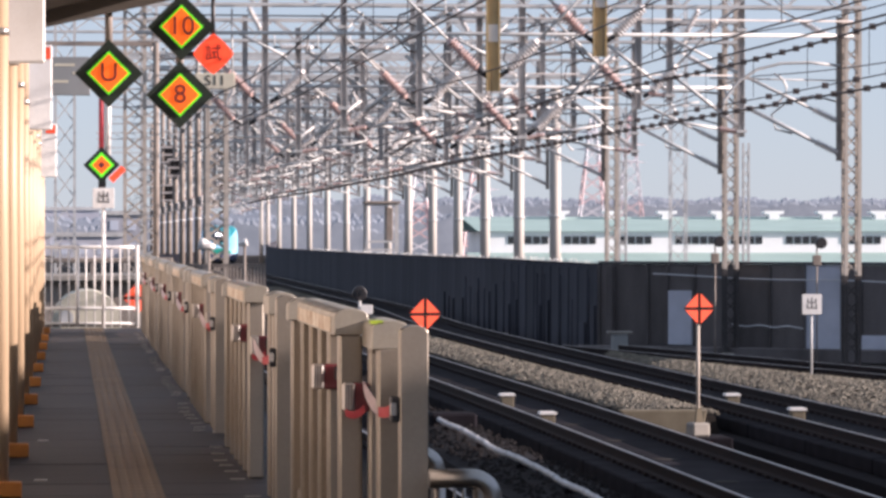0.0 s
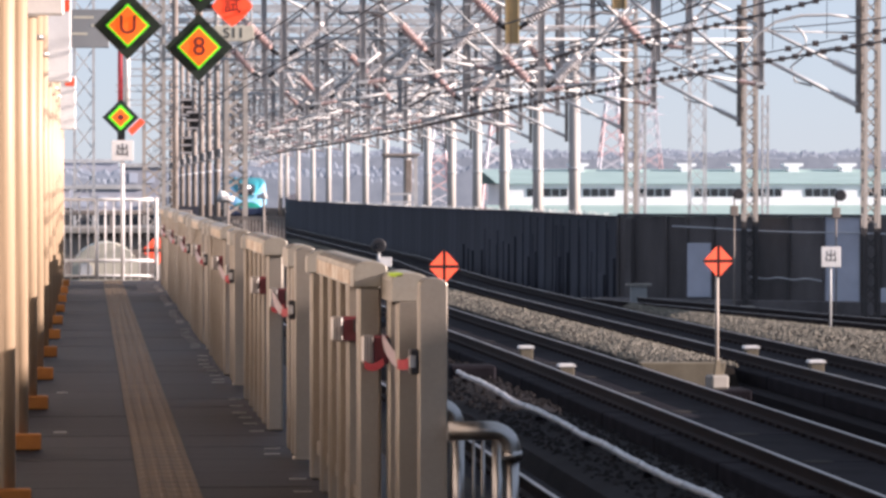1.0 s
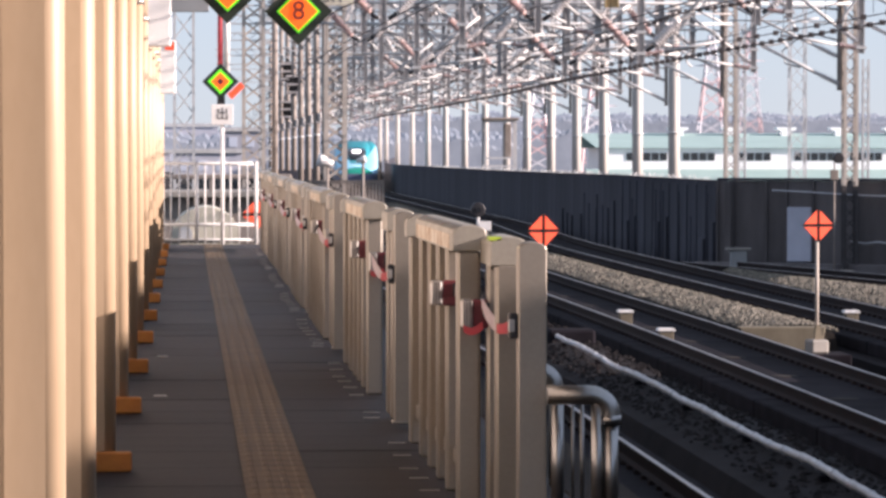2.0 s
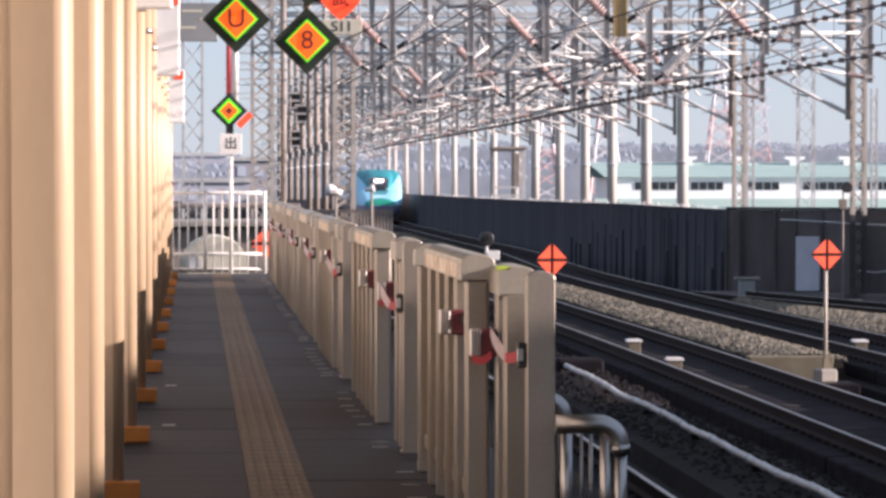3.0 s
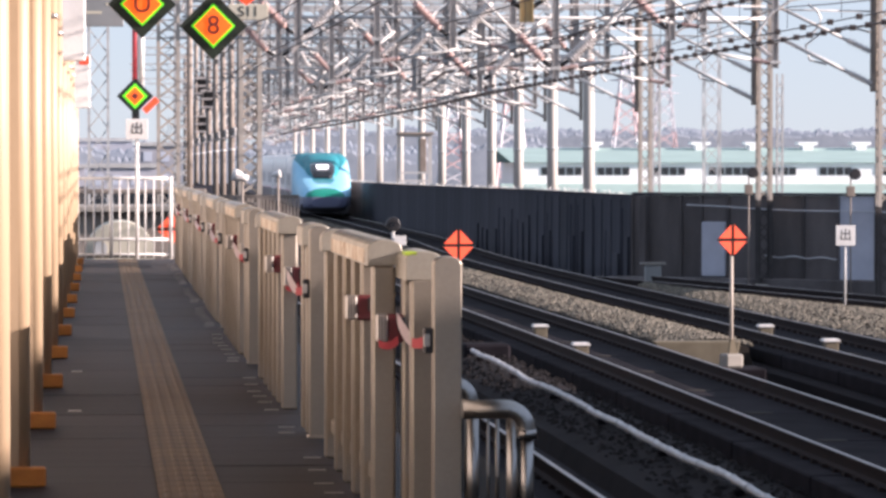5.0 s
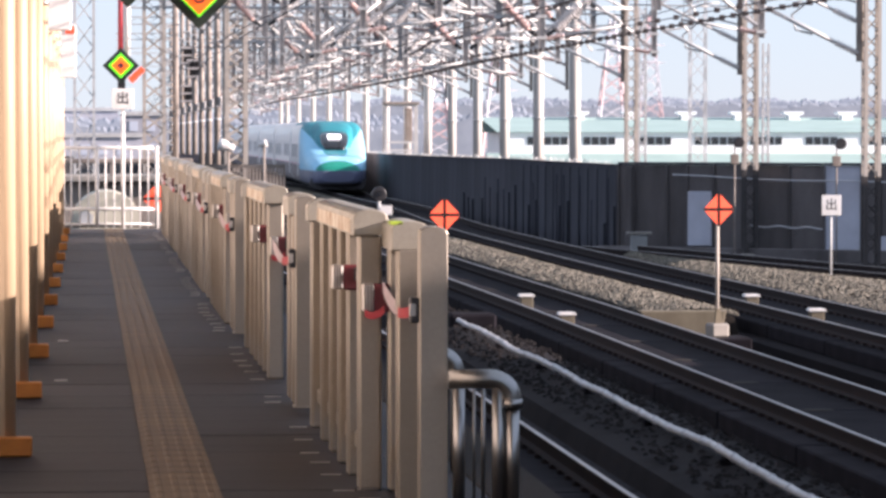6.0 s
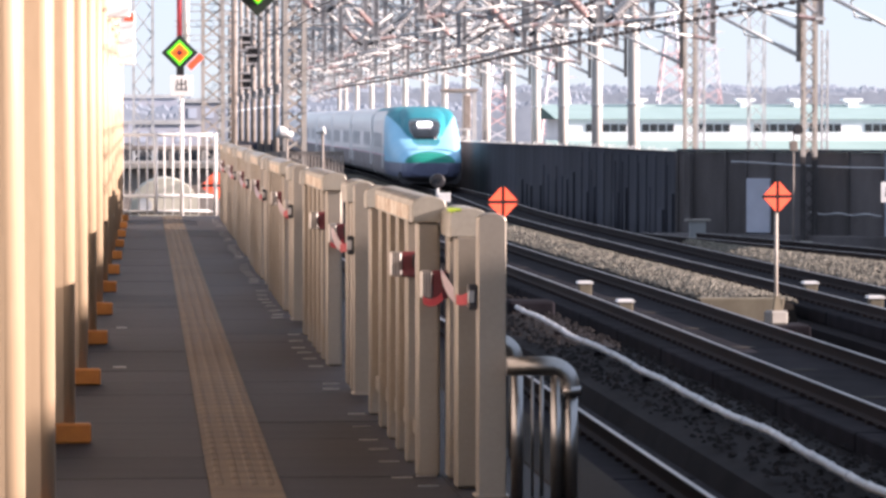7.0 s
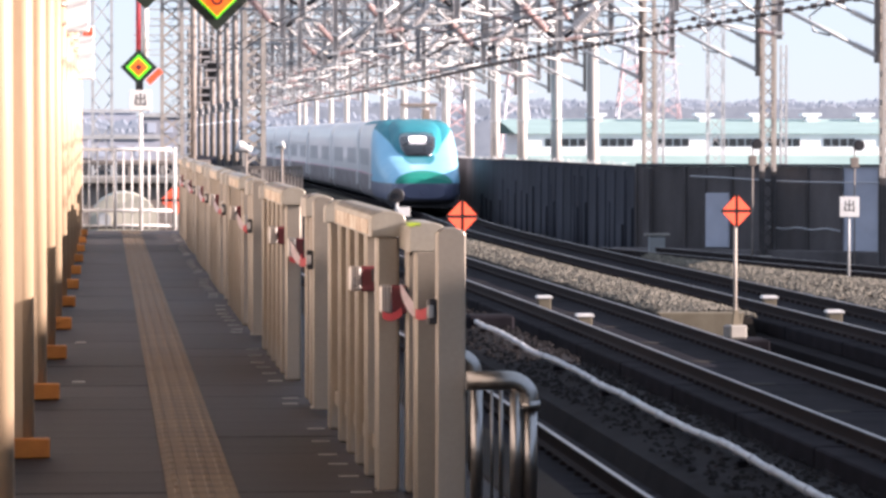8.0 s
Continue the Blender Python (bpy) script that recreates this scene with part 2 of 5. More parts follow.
M_WALL2 = material("stained_concrete_wall", (0.155, 0.141, 0.142), (0.066, 0.059, 0.059), 0.9, 0.9, bump=0.25, vary=0.22, stretch=(1, 1, 0.25), spec=0.2)
M_PANEL_PALE = material("pale_blue_panel", (0.50, 0.52, 0.60), (0.40, 0.42, 0.49), 1.5, 0.7, bump=0.1)
M_SIGN_ORANGE = material("fluorescent_orange_sheet", (1.0, 0.115, 0.04), (0.95, 0.095, 0.035), 6, 0.5)
M_BLACK = material("black_enamel", (0.018, 0.017, 0.02), (0.03, 0.028, 0.03), 5, 0.45)
M_DARKGREEN = material("dark_green_frame", (0.02, 0.035, 0.025), (0.012, 0.02, 0.016), 5, 0.5)
M_LED_ORANGE = glow("orange_lamp_face", (0.80, 0.12, 0.01), 0.48)
M_LED_GREEN = glow("lime_lamp_border", (0.09, 0.75, 0.015), 0.4)
M_LED_RED = glow("red_orange_lamp", (0.86, 0.075, 0.025), 0.45)
M_CREAM = material("cream_board", (0.62, 0.58, 0.46), (0.52, 0.48, 0.38), 3, 0.6)
M_GREYBOARD = material("grey_board", (0.27, 0.28, 0.28), (0.22, 0.23, 0.23), 2, 0.6)
M_CABLE = material("pale_conduit", (0.56, 0.57, 0.59), (0.40, 0.41, 0.43), 3, 0.55, bump=0.2)
M_OLDCONCRETE = material("yellowed_old_concrete", (0.19, 0.165, 0.12), (0.12, 0.10, 0.072), 2.0, 0.9, bump=0.3, fine=40, spec=0.2)
M_TQ = material("turquoise_train_paint", (0.012, 0.25, 0.30), (0.010, 0.22, 0.27), 1, 0.5, coat=0.05, spec=0.3)
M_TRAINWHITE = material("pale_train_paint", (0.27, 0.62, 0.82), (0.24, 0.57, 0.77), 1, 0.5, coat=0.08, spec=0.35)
M_NOSEGREEN = material("green_nose_panel", (0.005, 0.27, 0.20), (0.004, 0.23, 0.17), 1, 0.45, spec=0.3)
# car side whitened in its colour for the sky it reflects
M_SKYPALE_SIDE = material("sky_whitened_car_side", (0.92, 0.90, 0.88), (0.86, 0.84, 0.82), 1, 0.35, coat=0.3)
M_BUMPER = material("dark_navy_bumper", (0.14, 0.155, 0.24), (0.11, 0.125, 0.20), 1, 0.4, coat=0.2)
# lower car side: shade is put into this grey
M_SHADED_LOWSIDE = material("shaded_lower_side", (0.36, 0.31, 0.30), (0.19, 0.155, 0.15), 1.6, 0.7)
M_PINK = material("pink_band", (0.75, 0.05, 0.22), (0.7, 0.05, 0.2), 1, 0.35)
M_UNDER = material("train_underside", (0.09, 0.085, 0.09), (0.05, 0.05, 0.055), 2, 0.7)
M_GLASS_DARK = material("tinted_glass", (0.015, 0.018, 0.022), (0.02, 0.022, 0.027), 1, 0.08, coat=0.6)
M_CARWINDOW = material("grey_car_window", (0.36, 0.36, 0.365), (0.42, 0.415, 0.42), 1, 0.45)
M_HEADLIGHT = glow("headlight", (1.0, 0.98, 0.95), 2.5)
M_FACADE = material("white_cladding", (0.90, 0.90, 0.90), (0.84, 0.85, 0.85), 0.3, 0.7)
M_ROOFGREEN = material("grey_green_roof", (0.33, 0.46, 0.43), (0.28, 0.40, 0.375), 0.3, 0.7)
# far wood, hills and town: air haze is mixed into these colours
M_HAZED_TREE = material("hazed_wood", (0.36, 0.40, 0.46), (0.26, 0.30, 0.355), 0.35, 0.95)
M_HAZED_HILL = material("hazed_distance", (0.55, 0.60, 0.68), (0.50, 0.55, 0.64), 0.02, 0.95)
M_HAZED_BLDG = material("distant_building", (0.47, 0.48, 0.53), (0.39, 0.40, 0.45), 0.2, 0.85, vary=0.25)
# pylon red and white, faded in the colour for haze
M_HAZED_PYLON_RED = material("hazed_red_pylon", (0.75, 0.56, 0.56), (0.71, 0.53, 0.53), 0.5, 0.7)
M_HAZED_PYLON_WHITE = material("hazed_white_pylon", (0.75, 0.75, 0.78), (0.66, 0.66, 0.70), 0.5, 0.7)

# ---- ground, platform, tracks, walls ----
bm = bmesh.new()
box(bm, -2500, 2500, -300, 4500, -2.9, -2.12)
tagged(part("ground", bm, M_GROUND), "dark stained ground below the tracks", "ground", kind="structure")

# platform: body, paving slabs, edge
EDGE_X, END_Y = 1.95, 62.3
platform = thing("platform", "dark asphalt platform with paved slabs", "platform", kind="structure")
bm = bmesh.new()
box(bm, -6, EDGE_X - 0.06, -8, END_Y, -2.1, -0.03)
part("body", bm, M_SLAB, platform)
bm = bmesh.new()
box(bm, EDGE_X - 0.3, EDGE_X, -8, END_Y, -0.03, 0.004, 0.01)
part("edge_stone", bm, M_GROUND, platform)
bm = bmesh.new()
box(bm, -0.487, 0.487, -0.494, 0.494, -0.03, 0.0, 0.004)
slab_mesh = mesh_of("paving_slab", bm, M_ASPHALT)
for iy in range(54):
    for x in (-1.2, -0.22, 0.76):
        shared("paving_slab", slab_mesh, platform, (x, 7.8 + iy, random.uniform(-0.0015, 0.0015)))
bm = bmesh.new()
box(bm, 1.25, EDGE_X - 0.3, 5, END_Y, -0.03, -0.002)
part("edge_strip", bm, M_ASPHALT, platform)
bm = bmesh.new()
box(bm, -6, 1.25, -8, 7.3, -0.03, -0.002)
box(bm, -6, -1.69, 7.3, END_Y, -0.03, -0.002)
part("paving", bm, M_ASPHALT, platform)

# tactile tiles, each with four ribs
tactile = thing("tactile_paving", "worn yellow ribbed guiding tiles set in asphalt", "paving", kind="structure")
bm = bmesh.new()
box(bm, -0.147, 0.147, -0.147, 0.147, 0.0, 0.006)
for k in range(4):
    x = -0.105 + 0.07 * k
    prism(bm, ((x - 0.016, 0.006), (x - 0.010, 0.010), (x + 0.010, 0.010), (x + 0.016, 0.006)), -0.135, 0.135)
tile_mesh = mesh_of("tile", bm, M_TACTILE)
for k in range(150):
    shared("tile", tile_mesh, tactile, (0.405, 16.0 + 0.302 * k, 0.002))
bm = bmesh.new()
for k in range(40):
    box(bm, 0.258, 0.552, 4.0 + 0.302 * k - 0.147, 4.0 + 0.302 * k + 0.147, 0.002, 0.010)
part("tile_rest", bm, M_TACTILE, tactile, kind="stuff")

# rails with polished heads and fastenings, on slabs
def sweep(name, outline, off, y0, y1, mat, parent, step=6.0, plan=None):
    bm = bmesh.new()
    prev, y = None, y0
    while True:
        a = radians(line_turn(y)) if plan is None else -math.atan(SPUR)
        ring = [bm.verts.new(((line_x(y, off) if plan is None else plan(y) + off) + x * math.cos(a), y + x * math.sin(a), z)) for x, z in outline]
        if prev:
            n = len(ring)
            for i in range(n):
                bm.faces.new((prev[i], ring[i], ring[(i + 1) % n], prev[(i + 1) % n]))
        else:
            bm.faces.new(ring)
        prev = ring
        if y >= y1:
            break
        y = min(y + (step if y < 320 else 25), y1)
    bm.faces.new(prev[::-1])
    return part(name, bm, mat, parent)

for tname, off in TRACKS.items():
    for side in (-0.75, 0.75):
        rail = thing("rail", "rusty steel rail with a polished bright head", "rail", group="rails of the tracks")
        z = RAIL_Z
        sweep("head", ((-0.024, z - 0.006), (-0.019, z), (0.019, z), (0.024, z - 0.006)), off + side, 8, 900, M_RAILTOP, rail)
        sweep("web", ((-0.065, z - 0.172), (-0.065, z - 0.155), (-0.012, z - 0.135), (-0.012, z - 0.05), (-0.036, z - 0.04), (-0.036, z - 0.0065),
                      (0.036, z - 0.0065), (0.036, z - 0.04), (0.012, z - 0.05), (0.012, z - 0.135), (0.065, z - 0.155), (0.065, z - 0.172)), off + side, 8, 900, M_RUST, rail)
        bm = bmesh.new()
        for k in range(190):
            y = 20 + 0.6 * k
            for s in (-0.075, 0.075):
                x = line_x(y, off) + side + s
                box(bm, x - 0.03, x + 0.03, y - 0.05, y + 0.05, z - 0.21, z - 0.158)
        part("fastening", bm, M_RUST, rail, kind="stuff")
    bed = thing("track_bed", "dark concrete slab track bed", "track", kind="structure")
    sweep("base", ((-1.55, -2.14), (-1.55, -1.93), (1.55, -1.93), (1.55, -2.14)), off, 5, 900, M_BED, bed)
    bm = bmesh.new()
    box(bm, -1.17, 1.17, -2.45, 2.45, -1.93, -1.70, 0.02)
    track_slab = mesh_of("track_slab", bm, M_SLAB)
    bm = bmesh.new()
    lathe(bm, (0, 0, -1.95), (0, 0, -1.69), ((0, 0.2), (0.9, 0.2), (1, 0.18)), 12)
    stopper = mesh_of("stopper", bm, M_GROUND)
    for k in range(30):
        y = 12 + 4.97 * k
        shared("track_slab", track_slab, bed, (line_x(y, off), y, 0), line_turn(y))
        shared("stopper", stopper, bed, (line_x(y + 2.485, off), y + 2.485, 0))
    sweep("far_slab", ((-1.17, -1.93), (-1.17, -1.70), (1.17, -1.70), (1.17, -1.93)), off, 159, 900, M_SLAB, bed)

# a spur that leaves the main track and swings away towards the recess
SPUR = -0.18
def spur_x(y):
    return 12.85 + (109 - y) * 0.18
for side in (-0.75, 0.75):
    rail = thing("rail", "rusty steel rail of the diverging track", "rail", group="rails of the tracks")
    z = RAIL_Z + 0.004
    sweep("head", ((-0.024, z - 0.006), (-0.019, z), (0.019, z), (0.024, z - 0.006)), side, 55, 103, M_RAILTOP, rail, plan=spur_x)
    sweep("web", ((-0.065, z - 0.172), (-0.012, z - 0.135), (-0.036, z - 0.0065), (0.036, z - 0.0065), (0.012, z - 0.135), (0.065, z - 0.172)), side, 55, 103, M_RUST, rail, plan=spur_x)
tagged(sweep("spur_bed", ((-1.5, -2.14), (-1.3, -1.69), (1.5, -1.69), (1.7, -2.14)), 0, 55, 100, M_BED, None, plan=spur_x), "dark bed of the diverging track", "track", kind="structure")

# ballast between the tracks: raised beds and loose stones
def stones(name, label, count, place, lo, hi):
    verts, faces = [], []
    base = [(1, 0, -.2), (.3, .95, -.1), (-.8, .6, -.25), (-.85, -.55, -.1), (.25, -1, -.2), (.35, .2, .8), (-.35, -.2, .75)]
    tri = [(0, 1, 5), (1, 2, 5), (2, 6, 5), (2, 3, 6), (3, 4, 6), (4, 5, 6), (4, 0, 5)]
    rng = random.Random(5)
    for _ in range(count):
        x, y, z = place(rng)
        s, a = rng.uniform(lo, hi), rng.uniform(0, 6.3)
        n0 = len(verts)
        for bx, by, bz in base:
            j = rng.uniform(0.75, 1.2)
            verts.append((x + s * j * (bx * math.cos(a) - by * math.sin(a)), y + s * j * (bx * math.sin(a) + by * math.cos(a)), z + s * j * bz * 0.8))
        faces += [tuple(n0 + i for i in f) for f in tri]
    me = bpy.data.meshes.new(name)
    me.from_pydata(verts, [], faces)
    me.materials.append(M_STONE)
    return tagged(new(name, me), label, "ballast", kind="stuff")

def sweep_thing(name, label, outline, off, y0, y1, mat):
    return tagged(sweep(name, outline, off, y0, y1, mat, None), label, "ballast bed", kind="structure")

sweep_thing("ballast_bed", "raised bed of pale crushed stone between tracks", ((-2.95, -2.15), (-2.8, -1.62), (-2.1, -1.50), (-1.5, -1.62), (-1.35, -2.15)), 0, 65.5, 420, M_GROUND)
sweep_thing("ballast_bed", "raised bed of pale crushed stone beside the outer track", ((1.2, -2.15), (1.35, -1.70), (2.0, -1.62), (2.6, -1.70), (2.8, -2.15)), 0, 60, 96, M_GROUND)
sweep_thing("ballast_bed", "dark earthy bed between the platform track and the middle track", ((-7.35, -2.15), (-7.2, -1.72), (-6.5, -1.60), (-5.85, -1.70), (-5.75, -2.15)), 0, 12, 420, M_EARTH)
def mid_place(r):
    y = 65.6 + 150 * r.random() ** 1.7
    u = r.uniform(-2.85, -1.42)
    return line_x(y) + u, y, -1.60 + 0.10 * (1 - ((u + 2.12) / 0.75) ** 2) + r.uniform(-0.03, 0.03)
def out_place(r):
    y = 60 + 38 * r.random()
    hi = max(0.3, spur_x(y) - 1.25 - line_x(y) - 1.4)
    u = 1.4 + hi * r.random()
    return line_x(y) + u, y, -1.62 + 0.09 * (1 - (2 * (u - 1.4) / hi - 1) ** 2) + r.uniform(-0.03, 0.03)
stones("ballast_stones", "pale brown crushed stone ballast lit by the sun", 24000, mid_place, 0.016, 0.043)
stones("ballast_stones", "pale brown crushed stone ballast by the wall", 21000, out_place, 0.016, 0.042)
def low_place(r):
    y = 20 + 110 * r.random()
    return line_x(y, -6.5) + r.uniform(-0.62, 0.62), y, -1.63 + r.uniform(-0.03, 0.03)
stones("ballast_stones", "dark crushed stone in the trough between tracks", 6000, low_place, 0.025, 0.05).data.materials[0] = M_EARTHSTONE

# concrete end wall of the middle ballast bed
bm = bmesh.new()
xm = line_x(65)
vs = [bm.verts.new((xm + x, y, z)) for y in (65.0, 65.35) for x, z in ((-3.2, -1.5), (-1.72, -1.5), (-1.78, -1.85), (-2.3, -2.14), (-2.75, -2.14))]
for q in ((0, 1, 2, 3, 4), (9, 8, 7, 6, 5), (0, 5, 6, 1), (1, 6, 7, 2), (2, 7, 8, 3), (3, 8, 9, 4), (4, 9, 5, 0)):
    bm.faces.new([vs[i] for i in q])
bmesh.ops.bevel(bm, geom=bm.edges[:], offset=0.015, segments=1, affect="EDGES")
tagged(part("end_wall", bm, M_OLDCONCRETE), "tapered pale concrete end of the ballast bed", "retaining wall", kind="structure")

# outer barrier along the curve: posts and panels
barrier = thing("barrier_wall", "dark blue-black noise barrier with ribbed panels", "noise barrier", kind="structure")
WALL = [(111, 15.2), (136.5, 14.96), (155, 15.1), (200, 15.35), (250, 15.45), (290, 15.75), (340, 17.3), (420, 21.8), (600, 32.5)]
WTOP = [(111, 0.56), (136.5, 0.555), (155, 0.49), (200, 0.40), (250, 0.34), (290, 0.3), (340, 0.3), (600, 0.3)]
y = 111.0
panel_cache = {}
while y < 560:
    step = 2.0 if y < 300 else 8.0
    x0, x1 = smooth(y, WALL), smooth(y + step, WALL)
    top = round(smooth(y, WTOP), 2)
    if (top, step) not in panel_cache:
        bm = bmesh.new()
        box(bm, 0.0, 0.12, 0.008, step - 0.008, -2.1, top)
        box(bm, 0.02, 0.10, 0.0, step, -2.1, top - 0.03)
        box(bm, -0.03, 0.15, 0, step, top, top + 0.05)
        pm = mesh_of("panel", bm, M_WALL)
        bm = bmesh.new()
        box(bm, -0.03, 0.0, -0.03, 0.03, -2.1, top - 0.12)
        panel_cache[(top, step)] = (pm, mesh_of("post", bm, M_WALL))
    rz = -math.degrees(math.atan2(x1 - x0, step))
    shared("panel", panel_cache[(top, step)][0], barrier, (x0, y, 0), rz)
    if y < 134:
        shared("post", panel_cache[(top, step)][1], barrier, (x0, y, 0), rz)
    if y < 150 and random.random() < 0.6:
        bm = bmesh.new()
        h = random.choice((-0.15, -0.5, 0.2, -0.9))
        yy = random.uniform(0.4, 1.6)
        tube(bm, (-0.09, yy, -2.1), (-0.09, yy, h), 0.028, 6)
        shared("pipe", mesh_of("pipe", bm, M_WALL), barrier, (x0, y, 0), rz)
    if y < 160 and random.random() < 0.5:
        bm = bmesh.new()
        h = random.uniform(-1.2, -0.3)
        box(bm, -0.07, -0.002, 0.3, random.uniform(0.7, 1.7), -2.1, h, 0.01)
        shared("kick_plate", mesh_of("kick_plate", bm, M_WALL), barrier, (x0, y, 0), rz)
    y += step

bm = bmesh.new()
y = 111.2
while y < 250:
    x, z = smooth(y, WALL) + 0.04, smooth(y, WTOP) + 0.04
    tube(bm, (x, y, z), (x + random.uniform(-0.05, 0.05), y + random.uniform(-0.05, 0.05), z + random.uniform(0.06, 0.14)), 0.012, 3)
    y += 0.3
part("spike", bm, M_STEEL, barrier, "small bright bird spikes", kind="stuff")

# inner wall set back behind the outer ballast, running away to the side
recess = thing("wall_recess", "stained grey concrete wall with panels and pilasters", "wall", kind="structure")
P0, P1 = Vector((15.25, 111.0, 0)), Vector((33.0, 98.0, 0))
length = (P1 - P0).length
rz = math.degrees(math.atan2(P1.y - P0.y, P1.x - P0.x))
u = 0.0
panels = [(0.34, 0), (1.23, 1), (0.65, 0), (0.86, 2), (1.31, 0), (1.05, 0), (1.08, 0), (1.16, 3), (0.55, 0), (1.68, 4)] + [(1.5, 0)] * 8
for w, sort in panels:
    p = P0.lerp(P1, u / length)
    bm = bmesh.new()
    box(bm, 0.02, w - 0.02, 0.0, 0.2, -2.1, 0.60)
    part("panel", bm, M_PANEL_PALE if sort == 3 else M_WALL2, recess).matrix_basis = pose(p.x, p.y, 0, 0, 0, rz)
    if sort == 2:
        bm = bmesh.new()
        box(bm, 0.05, w - 0.05, -0.10, -0.003, -1.7, -0.15, 0.02)
        part("hatch", bm, M_PANEL_PALE, recess, "pale blue-grey metal hatch").matrix_basis = pose(p.x, p.y, 0, 0, 0, rz)
    if sort == 4:
        bm = bmesh.new()
        box(bm, 0.04, w - 0.03, -0.05, -0.003, -2.05, -1.35, 0.01)
        part("hatch", bm, M_PANEL_PALE, recess, "pale low metal hatch").matrix_basis = pose(p.x, p.y, 0, 0, 0, rz)
    if sort == 1:
        bm = bmesh.new()
        box(bm, 0.0, 0.2, -0.25, -0.003, -2.1, 0.55, 0.02)
        part("pilaster", bm, M_WALL2, recess).matrix_basis = pose(p.x, p.y, 0, 0, 0, rz)
    bm = bmesh.new()
    box(bm, -0.04, 0.04, -0.06, -0.002, -2.1, 0.58)
    part("rib", bm, M_WALL2, recess).matrix_basis = pose(p.x, p.y, 0, 0, 0, rz)
    u += w
bm = bmesh.new()
box(bm, 0, u, -0.06, 0.26, 0.605, 0.68)
part("coping", bm, M_WALL, recess).matrix_basis = pose(P0.x, P0.y, 0, 0, 0, rz)
for u0, u1, z0, z1 in ((1.9, 18.0, 0.33, -0.1), (4.4, 6.6, -1.08, -1.12)):
    bm = bmesh.new()
    path_tube(bm, [(u0 + (u1 - u0) * k / 24, -0.30, z0 + (z1 - z0) * k / 24 - 0.05 * math.sin(k * 0.33) ** 2) for k in range(25)], 0.022, 6)
    part("cable", bm, M_CABLE, recess, "pale cable slung along the wall").matrix_basis = pose(P0.x, P0.y, 0, 0, 0, rz)
bm = bmesh.new()
box(bm, -0.3, u, -0.9, -0.5, -2.1, -1.72, 0.02)
part("cable_trough", bm, M_WALL2, recess).matrix_basis = pose(P0.x, P0.y, 0, 0, 0, rz)

# canopy over the near part of the platform
canopy = thing("canopy", "dark platform canopy with a sloping underside", "canopy", kind="structure")
bm = bmesh.new()
prism(bm, ((-6.0, 2.71), (-1.4, 2.98), (1.7, 3.70), (1.7, 3.84), (-1.4, 3.16), (-6.0, 2.91)), -8, 33.0)
part("roof", bm, M_CANOPY, canopy)
bm = bmesh.new()
prism(bm, ((-6.0, 2.69), (-1.4, 2.96), (1.72, 3.68), (1.72, 3.91), (-1.4, 3.26), (-6.0, 2.96)), 33.002, 33.1)
part("fascia", bm, M_STEEL_BROWN, canopy)
bm = bmesh.new()
for k in range(10):
    y = -4 + 3.9 * k
    if y < 32:
        prism(bm, ((-1.4, 2.86), (1.5, 3.51), (1.5, 3.65), (-1.4, 2.98)), y - 0.06, y + 0.06)
part("rafter", bm, M_CANOPY, canopy, kind="stuff")

# unseen hall across the tracks, beside and behind the camera, added to cast shade
hall_wall = thing("station_wall", "plain grey unseen wall beside the tracks that casts shade", "wall", kind="structure")
for y0 in range(-62, 50, 14):
    bm = bmesh.new()
    box(bm, 16.0, 24.0, y0, min(y0 + 14, 52.6) - 0.02, -2.1, 5.2)
    part("bay", bm, M_CONCRETE, hall_wall)
bm = bmesh.new()
box(bm, -6.2, 24.0, -62.4, -62.0, -2.1, 5.2)
part("end_wall", bm, M_CONCRETE, hall_wall)
# unseen wall farther right, added to shade the mast feet
bm = bmesh.new()
box(bm, 34.0, 34.4, 87.0, 107.0, -2.1, 4.9)
part("yard_wall", bm, M_CONCRETE, hall_wall)

# ---- platform things ----
def rounded_square(h, r, n=5):
    """Corner points of a square tube section of half width h."""
    pts = []
    for q in range(4):
        cx, cy = ((h - r, h - r), (-h + r, h - r), (-h + r, -h + r), (h - r, -h + r))[q]
        pts += [(cx + r * math.cos(math.pi / 2 * (q + k / n)), cy + r * math.sin(math.pi / 2 * (q + k / n))) for k in range(n + 1)]
    return pts

def shaft(bm, outline, z0, z1):
    A = [bm.verts.new((x, y, z0)) for x, y in outline]
    B = [bm.verts.new((x, y, z1)) for x, y in outline]
    n = len(outline)
    for i in range(n):
        bm.faces.new((A[i], A[(i + 1) % n], B[(i + 1) % n], B[i])).smooth = (outline[i][0] - outline[(i + 1) % n][0]) ** 2 + (outline[i][1] - outline[(i + 1) % n][1]) ** 2 < 0.0009
    bm.faces.new(A[::-1])
    bm.faces.new(B)

def column():
    col = thing("canopy_column", "square beige steel column with a bright sunlit side", "column", group="columns along the platform")
    bm = bmesh.new()
    shaft(bm, [(x - 0.012 if x < 0 else x, y) for x, y in rounded_square(0.10, 0.05)], 0, 3.27)
    part("shaft", bm, M_COLUMN, col)
    bm = bmesh.new()
    shaft(bm, rounded_square(0.115, 0.05), 0.0, 0.03)
    part("base_plate", bm, M_STEEL, col)
    bm = bmesh.new()
    box(bm, 0.0, 0.176, 0.02, 0.09, 0.002, 0.094, 0.008)
    g = part("orange_guard", bm, M_ORANGE_FOOT, col, "scuffed orange foot guard")
    g.matrix_basis = pose(0, -0.175, 0)
    bm = bmesh.new()
    shaft(bm, rounded_square(0.108, 0.05), 2.62, 2.66)
    part("clamp", bm, M_SILVER, col)
    return col

